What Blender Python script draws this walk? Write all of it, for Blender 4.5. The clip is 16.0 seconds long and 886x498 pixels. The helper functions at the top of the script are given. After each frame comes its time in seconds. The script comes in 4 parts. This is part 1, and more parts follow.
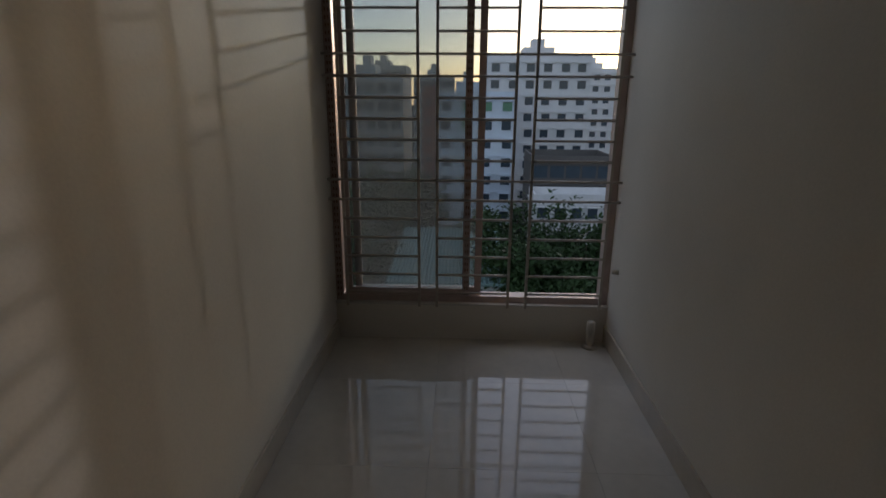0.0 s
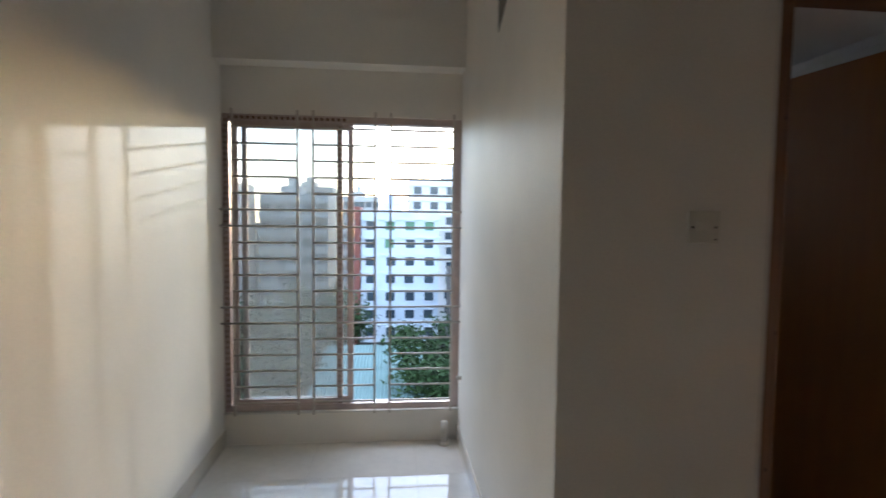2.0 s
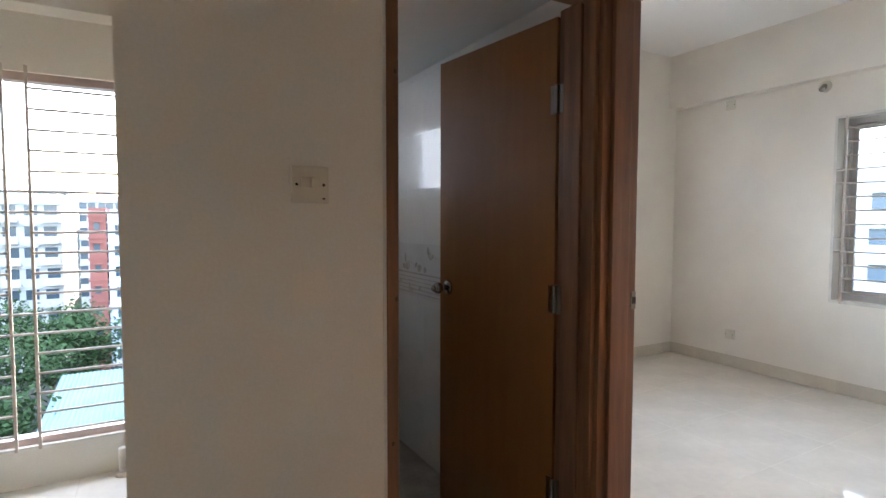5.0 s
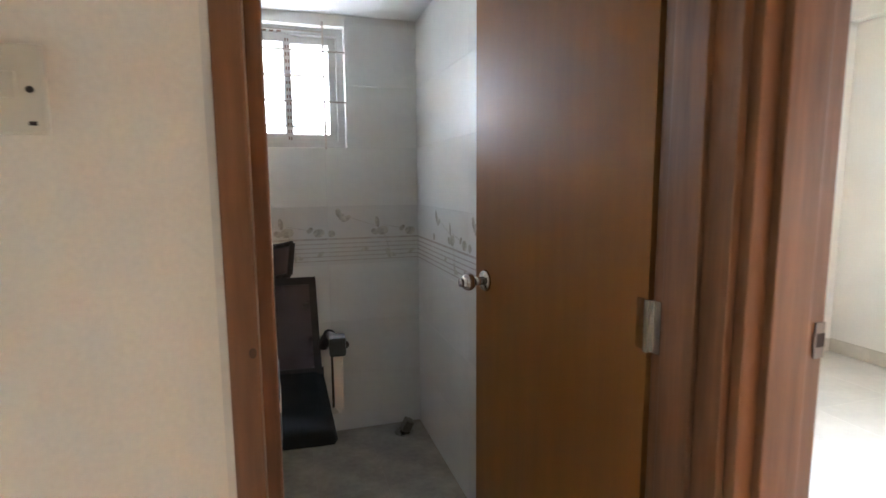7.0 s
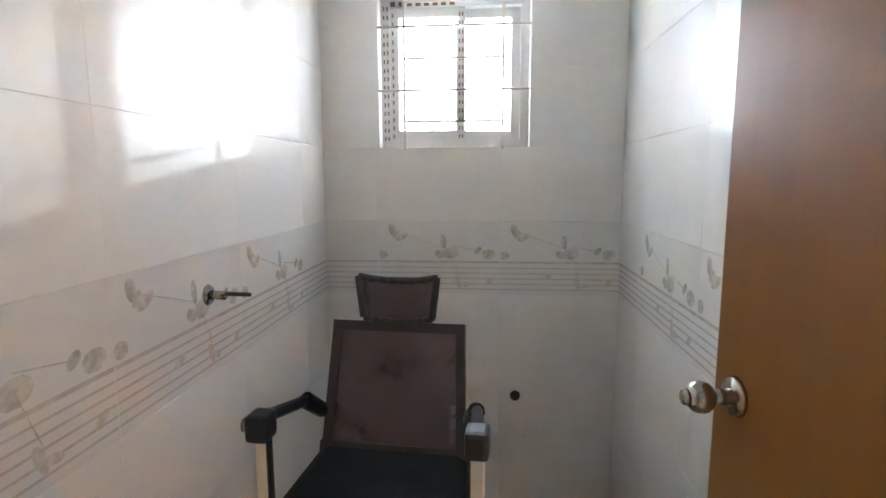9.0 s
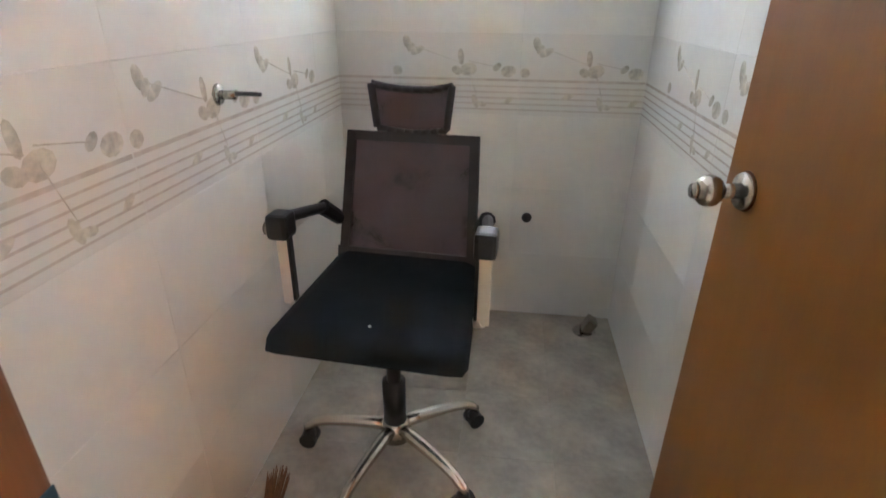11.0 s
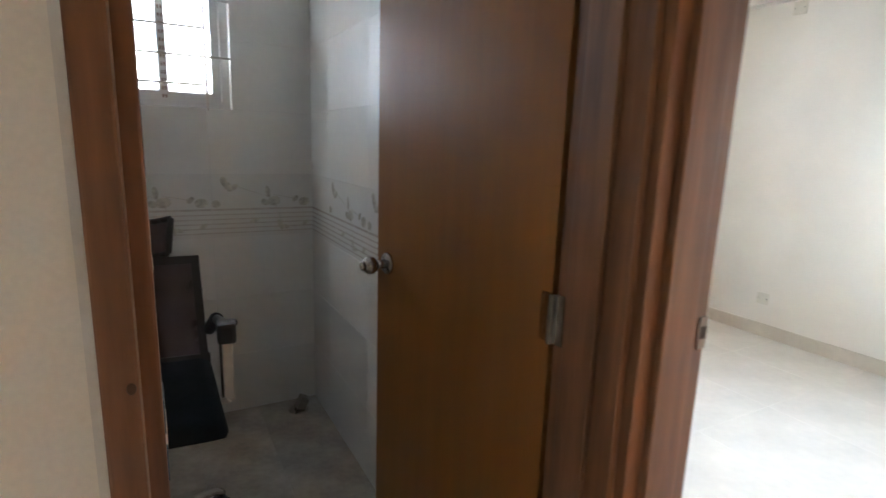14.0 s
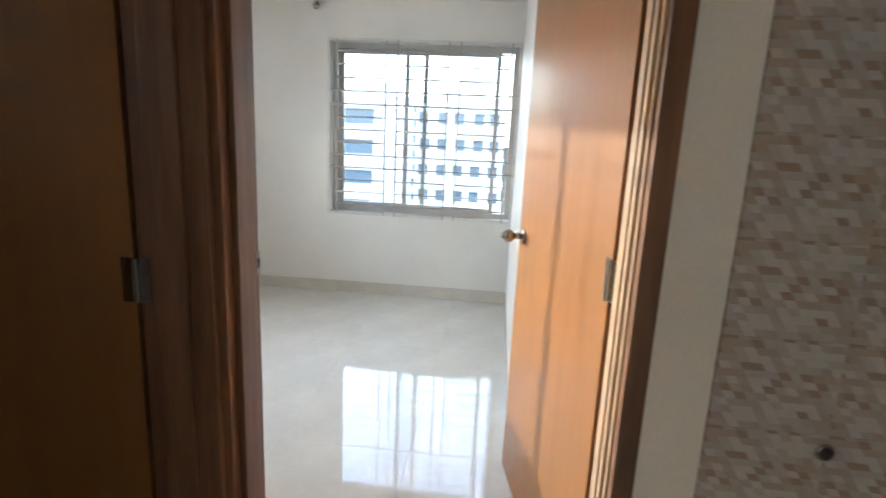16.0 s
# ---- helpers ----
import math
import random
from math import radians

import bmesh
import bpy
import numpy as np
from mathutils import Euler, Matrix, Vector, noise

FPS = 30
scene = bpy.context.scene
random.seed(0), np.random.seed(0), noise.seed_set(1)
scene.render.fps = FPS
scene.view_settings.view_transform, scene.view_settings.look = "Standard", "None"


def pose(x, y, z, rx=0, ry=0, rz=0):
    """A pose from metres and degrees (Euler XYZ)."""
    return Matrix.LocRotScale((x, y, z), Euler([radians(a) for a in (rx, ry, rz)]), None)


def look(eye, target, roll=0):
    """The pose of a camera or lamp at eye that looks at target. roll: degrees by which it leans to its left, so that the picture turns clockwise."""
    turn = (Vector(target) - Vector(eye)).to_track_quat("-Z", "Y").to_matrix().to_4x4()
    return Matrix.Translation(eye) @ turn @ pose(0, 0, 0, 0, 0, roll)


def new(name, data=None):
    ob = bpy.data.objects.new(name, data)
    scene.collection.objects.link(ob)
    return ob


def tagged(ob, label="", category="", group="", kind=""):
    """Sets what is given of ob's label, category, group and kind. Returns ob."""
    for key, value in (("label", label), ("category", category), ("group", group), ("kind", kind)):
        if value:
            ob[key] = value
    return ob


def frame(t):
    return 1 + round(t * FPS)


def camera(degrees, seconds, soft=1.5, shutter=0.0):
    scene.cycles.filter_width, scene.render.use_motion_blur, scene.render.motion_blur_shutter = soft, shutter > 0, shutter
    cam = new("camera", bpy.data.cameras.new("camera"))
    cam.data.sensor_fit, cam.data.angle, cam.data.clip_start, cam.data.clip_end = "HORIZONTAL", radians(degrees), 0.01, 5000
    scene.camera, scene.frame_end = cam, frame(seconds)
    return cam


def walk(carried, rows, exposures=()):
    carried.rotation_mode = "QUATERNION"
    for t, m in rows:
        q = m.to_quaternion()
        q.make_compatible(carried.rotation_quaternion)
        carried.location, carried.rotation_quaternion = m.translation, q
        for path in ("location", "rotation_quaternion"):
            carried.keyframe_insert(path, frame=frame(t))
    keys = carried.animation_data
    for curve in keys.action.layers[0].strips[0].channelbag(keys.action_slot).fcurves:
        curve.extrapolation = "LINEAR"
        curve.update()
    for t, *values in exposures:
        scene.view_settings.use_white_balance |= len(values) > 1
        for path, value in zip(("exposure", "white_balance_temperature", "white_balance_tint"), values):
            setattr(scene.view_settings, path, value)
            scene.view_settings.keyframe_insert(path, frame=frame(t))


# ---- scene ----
cam = camera(80.1, 16.0, shutter=0.3)

PATH = [
    (0, (-2.164, -0.685, 1.277), (-2.234, 1.236, 0.723), 0.4),
    (0.5, (-2.161, -0.953, 1.349), (-2.241, 1.012, 0.985), 0.1),
    (1, (-2.154, -1.092, 1.429), (-2.215, 0.895, 1.204), -0.0),
    (1.5, (-1.962, -1.262, 1.446), (-2.059, 0.732, 1.328), -0.3),
    (2, (-1.828, -1.352, 1.44), (-1.626, 0.634, 1.319), 0.7),
    (2.5, (-1.691, -1.351, 1.423), (-1.104, 0.557, 1.299), 1.6),
    (3, (-1.615, -1.36, 1.438), (-0.796, 0.46, 1.312), 1.1),
    (3.5, (-1.566, -1.374, 1.52), (-0.669, 0.413, 1.457), -0.4),
    (4, (-1.517, -1.377, 1.48), (-0.555, 0.377, 1.502), -0.5),
    (4.2, (-1.494, -1.376, 1.431), (-0.52, 0.371, 1.429), -0.6),
    (6.3, (-0.891, -0.907, 1.307), (-0.044, 0.889, 1.064), -0.6),
    (6.5, (-0.825, -0.849, 1.318), (-0.092, 0.995, 1.068), -0.3),
    (7, (-0.721, -0.644, 1.328), (-0.137, 1.252, 1.073), -0.4),
    (7.5, (-0.659, -0.395, 1.353), (-0.134, 1.518, 1.1), -0.2),
    (8, (-0.598, -0.211, 1.364), (-0.251, 1.742, 1.108), -0.9),
    (8.2, (-0.557, -0.122, 1.359), (-0.384, 1.853, 1.102), -0.7),
    (10.3, (-0.523, -0.007, 1.423), (-0.813, 1.946, 1.109), -0.0),
    (10.5, (-0.52, -0.018, 1.383), (-0.796, 1.905, 0.91), 0.2),
    (11, (-0.522, -0.053, 1.296), (-0.743, 1.75, 0.459), 0.6),
    (11.5, (-0.536, -0.072, 1.305), (-0.705, 1.674, 0.343), 1.4),
    (12, (-0.555, -0.072, 1.367), (-0.735, 1.792, 0.665), 1.3),
    (12.5, (-0.564, -0.097, 1.392), (-0.748, 1.831, 0.892), 1.6),
    (13, (-0.627, -0.238, 1.388), (-0.378, 1.708, 1.001), 3.2),
    (13.5, (-0.677, -0.408, 1.382), (-0.003, 1.435, 0.994), 2.0),
    (14, (-0.726, -0.582, 1.381), (0.222, 1.134, 0.987), 1.9),
    (14.5, (-0.804, -0.716, 1.381), (0.48, 0.764, 0.982), 1.6),
    (15, (-0.899, -0.661, 1.392), (0.776, 0.351, 0.979), 3.2),
    (15.5, (-0.978, -0.601, 1.379), (0.888, -0.012, 0.963), 1.9),
    (16, (-1.105, -0.603, 1.393), (0.842, -0.414, 0.976), 2.7),
]
EXPO = [
    (0, -1.35, 5700, 17),
    (0.5, -0.40, 5700, 17),
    (1, 0.20, 5700, 17),
    (1.5, 0.65, 5250, 14),
    (2, 1.25, 5250, 14),
    (2.5, 1.50, 5250, 14),
    (3, 1.45, 5500, 17),
    (3.5, 1.90, 5500, 17),
    (4.2, 2.15, 5500, 17),
    (6.3, 3.20, 5300, 11),
    (6.5, 3.30, 5300, 11),
    (7, 3.70, 5300, 11),
    (7.5, 4.50, 5300, 11),
    (8, 4.60, 5300, 11),
    (8.2, 4.60, 5300, 11),
    (10.3, 3.55, 5300, 11),
    (10.5, 3.50, 5300, 11),
    (11, 4.75, 5300, 11),
    (11.5, 5.20, 5300, 11),
    (12, 4.30, 5300, 11),
    (12.5, 3.80, 5300, 11),
    (13, 3.80, 5300, 11),
    (13.5, 4.20, 5300, 11),
    (14, 3.20, 5300, 11),
    (14.5, 2.25, 5300, 11),
    (15, 2.30, 5300, 11),
    (15.5, 2.35, 5300, 11),
    (16, 2.40, 5300, 11),
]
walk(cam, [(t, look(eye, target, roll)) for t, eye, target, roll in PATH], EXPO)

# world, sun and light
SUN = Vector((1.0, 2.45, 0.40)).normalized()
world = bpy.data.worlds.new("sky")
scene.world = world
world.use_nodes = True
wn = world.node_tree.nodes
sky = wn.new("ShaderNodeTexSky")
sky.sky_type, sky.sun_disc = "NISHITA", False
sky.sun_elevation = radians(8.7)
sky.sun_rotation = math.atan2(SUN.x, SUN.y)
sky.dust_density = 0.9
sky.air_density = 1.0
haze = wn.new("ShaderNodeVectorMath")
haze.inputs[1].default_value = (2.1, 2.1, 2.1)
world.node_tree.links.new(sky.outputs[0], haze.inputs[0])
world.node_tree.links.new(haze.outputs[0], wn["Background"].inputs[0])
wn["Background"].inputs[1].default_value = 0.30
sun = new("sun", bpy.data.lights.new("sun", "SUN"))
sun.data.energy, sun.data.angle, sun.data.color = 1.2, radians(0.9), (1.0, 0.90, 0.76)
sun.matrix_world = look(SUN * 50, (0, 0, 0))


def sky_lamp(name, at, target, width, height, watts):
    """Sky light that falls through one window opening."""
    a = new(name, bpy.data.lights.new(name, "AREA"))
    a.data.shape, a.data.size, a.data.size_y = "RECTANGLE", width, height
    a.data.energy, a.data.color = watts, (1.0, 0.98, 0.95)
    a.matrix_world = look(at, target)


sky_lamp("bathroom_window_light", (-0.68, 2.30, 1.80), (-0.68, 0.0, 1.55), 0.58, 0.58, 1.7)
sky_lamp("bedroom_window_light", (1.83, 2.52, 1.36), (1.83, 0.0, 0.6), 1.30, 1.25, 11.0)
sky_lamp("alcove_window_light", (-2.11, 3.05, 2.95), (-2.11, 0.7, 0.0), 1.46, 1.2, 18.0)


# ---- materials ----
def mat(name, color, rough=0.6, metal=0.0, var=0.12, scale=3.0, fine=60.0, bump=0.05, spec=0.5, coat=0.0, stretch=(1, 1, 1), each=0.0):
    m = bpy.data.materials.new(name)
    m.use_nodes = True
    n, l = m.node_tree.nodes, m.node_tree.links
    b = n["Principled BSDF"]
    b.inputs["Roughness"].default_value = rough
    b.inputs["Metallic"].default_value = metal
    b.inputs["Specular IOR Level"].default_value = spec
    b.inputs["Coat Weight"].default_value = coat
    b.inputs["Coat Roughness"].default_value = 0.08
    tc, mp = n.new("ShaderNodeTexCoord"), n.new("ShaderNodeMapping")
    mp.inputs["Scale"].default_value = stretch
    l.new(tc.outputs["Object"], mp.inputs[0])
    big, small = n.new("ShaderNodeTexNoise"), n.new("ShaderNodeTexNoise")
    big.inputs["Scale"].default_value, small.inputs["Scale"].default_value = scale, fine
    big.inputs["Detail"].default_value, small.inputs["Detail"].default_value = 5, 3
    for q in (big, small):
        l.new(mp.outputs[0], q.inputs[0])
    add = n.new("ShaderNodeMath")
    add.operation = "MULTIPLY_ADD"
    l.new(small.outputs[0], add.inputs[0])
    add.inputs[1].default_value = 0.35
    l.new(big.outputs[0], add.inputs[2])
    ramp = n.new("ShaderNodeMapRange")
    ramp.inputs[1].default_value, ramp.inputs[2].default_value = 0.4, 0.95
    ramp.inputs[3].default_value, ramp.inputs[4].default_value = 1 - var, 1 + var
    l.new(add.outputs[0], ramp.inputs[0])
    last = ramp.outputs[0]
    if each:
        oi, mr, mu = n.new("ShaderNodeObjectInfo"), n.new("ShaderNodeMapRange"), n.new("ShaderNodeMath")
        mr.inputs[3].default_value, mr.inputs[4].default_value = 1 - each, 1 + each
        mu.operation = "MULTIPLY"
        l.new(oi.outputs["Random"], mr.inputs[0])
        l.new(mr.outputs[0], mu.inputs[0])
        l.new(last, mu.inputs[1])
        last = mu.outputs[0]
    vm = n.new("ShaderNodeVectorMath")
    vm.operation = "SCALE"
    vm.inputs[0].default_value = color
    l.new(last, vm.inputs["Scale"])
    l.new(vm.outputs[0], b.inputs["Base Color"])
    if bump:
        bp = n.new("ShaderNodeBump")
        bp.inputs["Strength"].default_value, bp.inputs["Distance"].default_value = bump, 0.01
        l.new(add.outputs[0], bp.inputs["Height"])
        l.new(bp.outputs[0], b.inputs["Normal"])
    return m


def glass(name, tint, gloss=1.0, haze=0.0, fog=(0.7, 0.72, 0.74)):
    m = bpy.data.materials.new(name)
    m.use_nodes = True
    n, l = m.node_tree.nodes, m.node_tree.links
    n.remove(n["Principled BSDF"])
    tr, gl, mx, fr = n.new("ShaderNodeBsdfTransparent"), n.new("ShaderNodeBsdfGlossy"), n.new("ShaderNodeMixShader"), n.new("ShaderNodeFresnel")
    tr.inputs[0].default_value = (*tint, 1)
    gl.inputs["Roughness"].default_value = 0.02
    fr.inputs[0].default_value = 1.45
    l.new(fr.outputs[0], mx.inputs[0])
    l.new(tr.outputs[0], mx.inputs[1])
    l.new(gl.outputs[0], mx.inputs[2])
    last = mx.outputs[0]
    if haze:
        d, m2, tl = n.new("ShaderNodeBsdfDiffuse"), n.new("ShaderNodeMixShader"), n.new("ShaderNodeBsdfTranslucent")
        tl.inputs[0].default_value = (*fog, 1)
        d.inputs[0].default_value = (*fog, 1)
        m3 = n.new("ShaderNodeMixShader")
        m3.inputs[0].default_value = 0.6
        l.new(d.outputs[0], m3.inputs[1])
        l.new(tl.outputs[0], m3.inputs[2])
        m2.inputs[0].default_value = haze
        l.new(last, m2.inputs[1])
        l.new(m3.outputs[0], m2.inputs[2])
        last = m2.outputs[0]
    l.new(last, n["Material Output"].inputs[0])
    return m


PAINT = mat("cream_wall_paint", (0.76, 0.715, 0.635), 0.5, var=0.13, scale=1.1, fine=140, bump=0.06)
CEIL = mat("white_ceiling_paint", (0.84, 0.83, 0.80), 0.7, var=0.03, scale=1.0, fine=120, bump=0.05)
FLOOR = mat("polished_cream_tile", (0.72, 0.675, 0.59), 0.05, var=0.09, scale=4, fine=25, bump=0.004, spec=0.7, coat=0.35, each=0.03)
GROUT = mat("grey_grout", (0.55, 0.52, 0.46), 0.8, var=0.15, scale=8)
SKIRT = mat("beige_skirting_tile", (0.62, 0.56, 0.46), 0.25, var=0.1, scale=5, fine=30, bump=0.01, each=0.04)
WOODF = mat("red_brown_frame_wood", (0.175, 0.082, 0.037), 0.45, var=0.42, scale=4, fine=20, bump=0.12, stretch=(6, 6, 0.5))
WOODH = mat("red_brown_head_wood", (0.175, 0.082, 0.037), 0.45, var=0.42, scale=4, fine=20, bump=0.12, stretch=(0.6, 0.6, 6))
LEAF = mat("orange_brown_door_veneer", (0.27, 0.112, 0.022), 0.38, var=0.10, scale=3, fine=45, bump=0.02, stretch=(7, 7, 0.6), coat=0.08)
STEEL = mat("brushed_steel", (0.42, 0.39, 0.35), 0.2, 1.0, var=0.1, scale=10, fine=90, bump=0.02)
CHROME = mat("chrome", (0.60, 0.56, 0.50), 0.26, 1.0, var=0.08, bump=0)
SATIN = mat("satin_silver_metal", (0.72, 0.68, 0.60), 0.4, 0.4, var=0.06, bump=0)
BLUE = mat("blue_printed_tape", (0.03, 0.08, 0.13), 0.35, var=0.4, scale=40)
WHITET = mat("white_tape", (0.75, 0.75, 0.72), 0.4, var=0.1)
PALEJ = mat("pale_planed_wood", (0.40, 0.27, 0.15), 0.5, var=0.2, scale=5, fine=25, bump=0.06, stretch=(6, 6, 0.5))
PALEW = mat("pale_raw_wood", (0.42, 0.32, 0.2), 0.7, var=0.2, scale=10, stretch=(8, 1, 8))
BAG = mat("grey_plastic_packet", (0.35, 0.35, 0.33), 0.35, var=0.35, scale=18)
BLACKP = mat("black_plastic", (0.012, 0.012, 0.014), 0.4, var=0.2, fine=150, bump=0.03)
FABRIC = mat("black_seat_fabric", (0.012, 0.016, 0.02), 0.85, var=0.35, scale=8, fine=320, bump=0.3, spec=0.2)
MESHM = mat("grey_brown_mesh_fabric", (0.155, 0.125, 0.135), 0.9, var=0.2, scale=6, fine=400, bump=0.25, spec=0.15)
BACKF = mat("dark_purple_grey_plastic", (0.035, 0.029, 0.033), 0.6, var=0.2, fine=200, bump=0.1)
mn, ml = MESHM.node_tree.nodes, MESHM.node_tree.links
mt, mxs = mn.new("ShaderNodeBsdfTransparent"), mn.new("ShaderNodeMixShader")
mxs.inputs[0].default_value = 0.28
ml.new(mn["Principled BSDF"].outputs[0], mxs.inputs[1])
ml.new(mt.outputs[0], mxs.inputs[2])
ml.new(mxs.outputs[0], mn["Material Output"].inputs[0])
SWITCH = mat("off_white_plastic", (0.66, 0.62, 0.52), 0.35, var=0.06, scale=6, bump=0.01)
HOLE = mat("dark_hole", (0.03, 0.02, 0.015), 0.8, var=0.3)
ALU = mat("film_covered_aluminium", (0.46, 0.37, 0.33), 0.4, 0.25, var=0.2, scale=9, fine=70, bump=0.03)
ALUG = mat("grey_aluminium", (0.50, 0.49, 0.47), 0.38, 0.6, var=0.1, scale=6, bump=0.02)
FILM = mat("brown_film_print", (0.16, 0.08, 0.05), 0.5, var=0.2)
IRON = mat("cream_painted_iron", (0.47, 0.42, 0.36), 0.45, 0.0, var=0.15, scale=12, fine=80, bump=0.05)
PLASTER = mat("rough_white_plaster", (0.66, 0.63, 0.58), 0.8, var=0.12, scale=9, fine=60, bump=0.25)
TILEW = mat("glazed_cream_wall_tile", (0.76, 0.74, 0.69), 0.34, coat=0.6, var=0.05, scale=3, fine=30, bump=0.006, each=0.015)
TILED = mat("glazed_grey_decor_tile", (0.70, 0.68, 0.63), 0.34, coat=0.6, var=0.06, scale=3, fine=30, bump=0.006)
STRIPE = mat("taupe_printed_stripe", (0.58, 0.53, 0.47), 0.15, var=0.15, scale=20, bump=0)
PETAL = mat("grey_green_printed_petal", (0.57, 0.54, 0.46), 0.15, var=0.3, scale=30, bump=0)
BFLOOR = mat("dusty_bathroom_floor", (0.36, 0.32, 0.26), 0.5, var=0.32, scale=7, fine=40, bump=0.03, each=0.05)
GLASS = glass("grey_tinted_glass", (0.80, 0.82, 0.82), haze=0.06)
CLEAR = glass("clear_glass", (0.96, 0.97, 0.97))
FROST = glass("dusty_window_glass", (0.92, 0.94, 0.95), haze=0.72, fog=(0.93, 0.94, 0.95))
RUBBER = mat("dark_rubber", (0.02, 0.02, 0.02), 0.7, var=0.2)
BRISTLE = mat("brown_broom_bristle", (0.16, 0.08, 0.04), 0.85, var=0.4, scale=20, bump=0.3, stretch=(8, 8, 1))
BARKN = mat("dark_wood_knot", (0.07, 0.03, 0.014), 0.5, var=0.4, scale=60)
PVC = mat("dirty_white_pipe", (0.55, 0.50, 0.42), 0.5, var=0.25, scale=15)


# ---- mesh helpers ----
def box(bm, x0, x1, y0, y1, z0, z1, bevel=0.0):
    m = Matrix.Translation(((x0 + x1) / 2, (y0 + y1) / 2, (z0 + z1) / 2)) @ Matrix.Diagonal((abs(x1 - x0), abs(y1 - y0), abs(z1 - z0), 1))
    r = bmesh.ops.create_cube(bm, size=1, matrix=m)
    if bevel:
        es = list({e for v in r["verts"] for e in v.link_edges})
        bmesh.ops.bevel(bm, geom=es, offset=bevel, segments=2, affect="EDGES", profile=0.6)
    return bm


def tube(bm, a, b, r, r2=None, sides=10):
    a, b = Vector(a), Vector(b)
    d = b - a
    m = Matrix.Translation((a + b) / 2) @ d.to_track_quat("Z", "Y").to_matrix().to_4x4()
    bmesh.ops.create_cone(bm, cap_ends=True, segments=sides, radius1=r, radius2=r if r2 is None else r2, depth=d.length, matrix=m)
    return bm


def sweep(bm, pts, radii, sides=12):
    """One smooth bent tube through the points."""
    rings = []
    for i, (p, rad) in enumerate(zip(pts, radii)):
        d = (pts[min(i + 1, len(pts) - 1)] - pts[max(i - 1, 0)]).normalized()
        u = d.cross(Vector((0, 0, 1))).normalized()
        v = u.cross(d)
        rings.append([bm.verts.new(p + rad * (u * math.cos(k * math.tau / sides) + v * math.sin(k * math.tau / sides))) for k in range(sides)])
    for a, c in zip(rings, rings[1:]):
        for k in range(sides):
            bm.faces.new((a[k], a[(k + 1) % sides], c[(k + 1) % sides], c[k]))
    bm.faces.new(rings[0])
    bm.faces.new(rings[-1])
    bmesh.ops.recalc_face_normals(bm, faces=bm.faces[:])
    return bm


def ball(bm, c, sx, sy, sz, seg=14):
    bmesh.ops.create_uvsphere(bm, u_segments=seg, v_segments=seg // 2 + 2, radius=1, matrix=Matrix.Translation(c) @ Matrix.Diagonal((sx, sy, sz, 1)))
    return bm


def part(name, bm, material, parent=None, label="", smooth=False, at=None):
    me = bpy.data.meshes.new(name)
    bm.to_mesh(me)
    bm.free()
    me.materials.append(material)
    if smooth:
        for p in me.polygons:
            p.use_smooth = True
    ob = new(name, me)
    if parent is not None:
        ob.parent = parent
    if at is not None:
        ob.matrix_basis = at
    if label:
        ob["label"] = label
    return ob


def share(name, me, parent, m):
    ob = new(name, me)
    ob.parent = parent
    ob.matrix_basis = m
    return ob


def thing(name, m, label, category, group="", kind=""):
    return tagged(new(name), label, category, group, kind) if m is None else place(tagged(new(name), label, category, group, kind), m)


def place(ob, m):
    ob.matrix_basis = m
    return ob


def B():
    return bmesh.new()


def structure(name, boxes, material, label, category):
    bm = B()
    for b in boxes:
        box(bm, *b)
    return tagged(part(name, bm, material), label, category, kind="structure")


# ---- large structure ----
H = 2.95
XL, XR = -2.84, -1.38
structure("wall_west", [(-3.0, XL, -7.0, 2.2, 0, H)], PAINT, "cream painted wall with sunlight through the window", "wall")
structure("wall_window", [(XL, XR, 1.97, 2.15, 0, 0.205), (XL, XR, 1.97, 2.15, 2.05, H)], PAINT, "cream wall round the barred alcove window", "wall")
structure("beam_alcove", [(XL, XR, 1.82, 1.97, 2.33, H)], PAINT, "cream painted beam above the alcove window", "beam")
structure("wall_alcove", [(XR, -1.225, 0, 2.15, 0, H)], PAINT, "cream wall between alcove and bathroom", "wall")
structure("wall_bathroom", [(-1.225, -0.786, 0, 0.105, 0, H), (-0.786, 0.03, 0, 0.15, 2.117, H)], PAINT, "cream wall with the bathroom doorway and switch", "wall")
structure("wall_bedroom", [(-0.012, 0.11, 0.15, 2.45, 0, H), (-0.042, 0.11, 0.03, 0.15, 0, 2.117), (0.03, 0.11, 0.0301, 0.15, 2.117, H), (-0.04, 0.11, -0.94, 0.03, 2.12, H), (-0.04, 0.11, -7.0, -0.94, 0, H)], PAINT, "cream wall with the bedroom doorway", "wall")
structure("wall_south", [(XL, -0.04, -7.15, -7.0, 0, H)], PAINT, "plain cream wall closing the hall", "wall")
structure("wall_bathroom_end", [(-1.225, -0.978, 2.104, 2.25, 0, H), (-0.383, -0.012, 2.104, 2.25, 0, H), (-0.978, -0.383, 2.104, 2.25, 0, 1.50), (-0.978, -0.383, 2.104, 2.25, 2.086, H)], PLASTER, "tiled bathroom wall round a small window", "wall")
structure("wall_bedroom_east", [(3.32, 3.5, -0.95, -0.715, 0, H), (3.32, 3.5, 0.828, 2.45, 0, H), (3.32, 3.5, -0.715, 0.828, 0, 0.72), (3.32, 3.5, -0.715, 0.828, 2.12, H)], PAINT, "cream bedroom wall with a barred window", "wall")
structure("beam_bedroom", [(3.22, 3.32, -0.735, 2.27, 2.44, H)], PAINT, "cream painted beam along the bedroom wall", "beam")
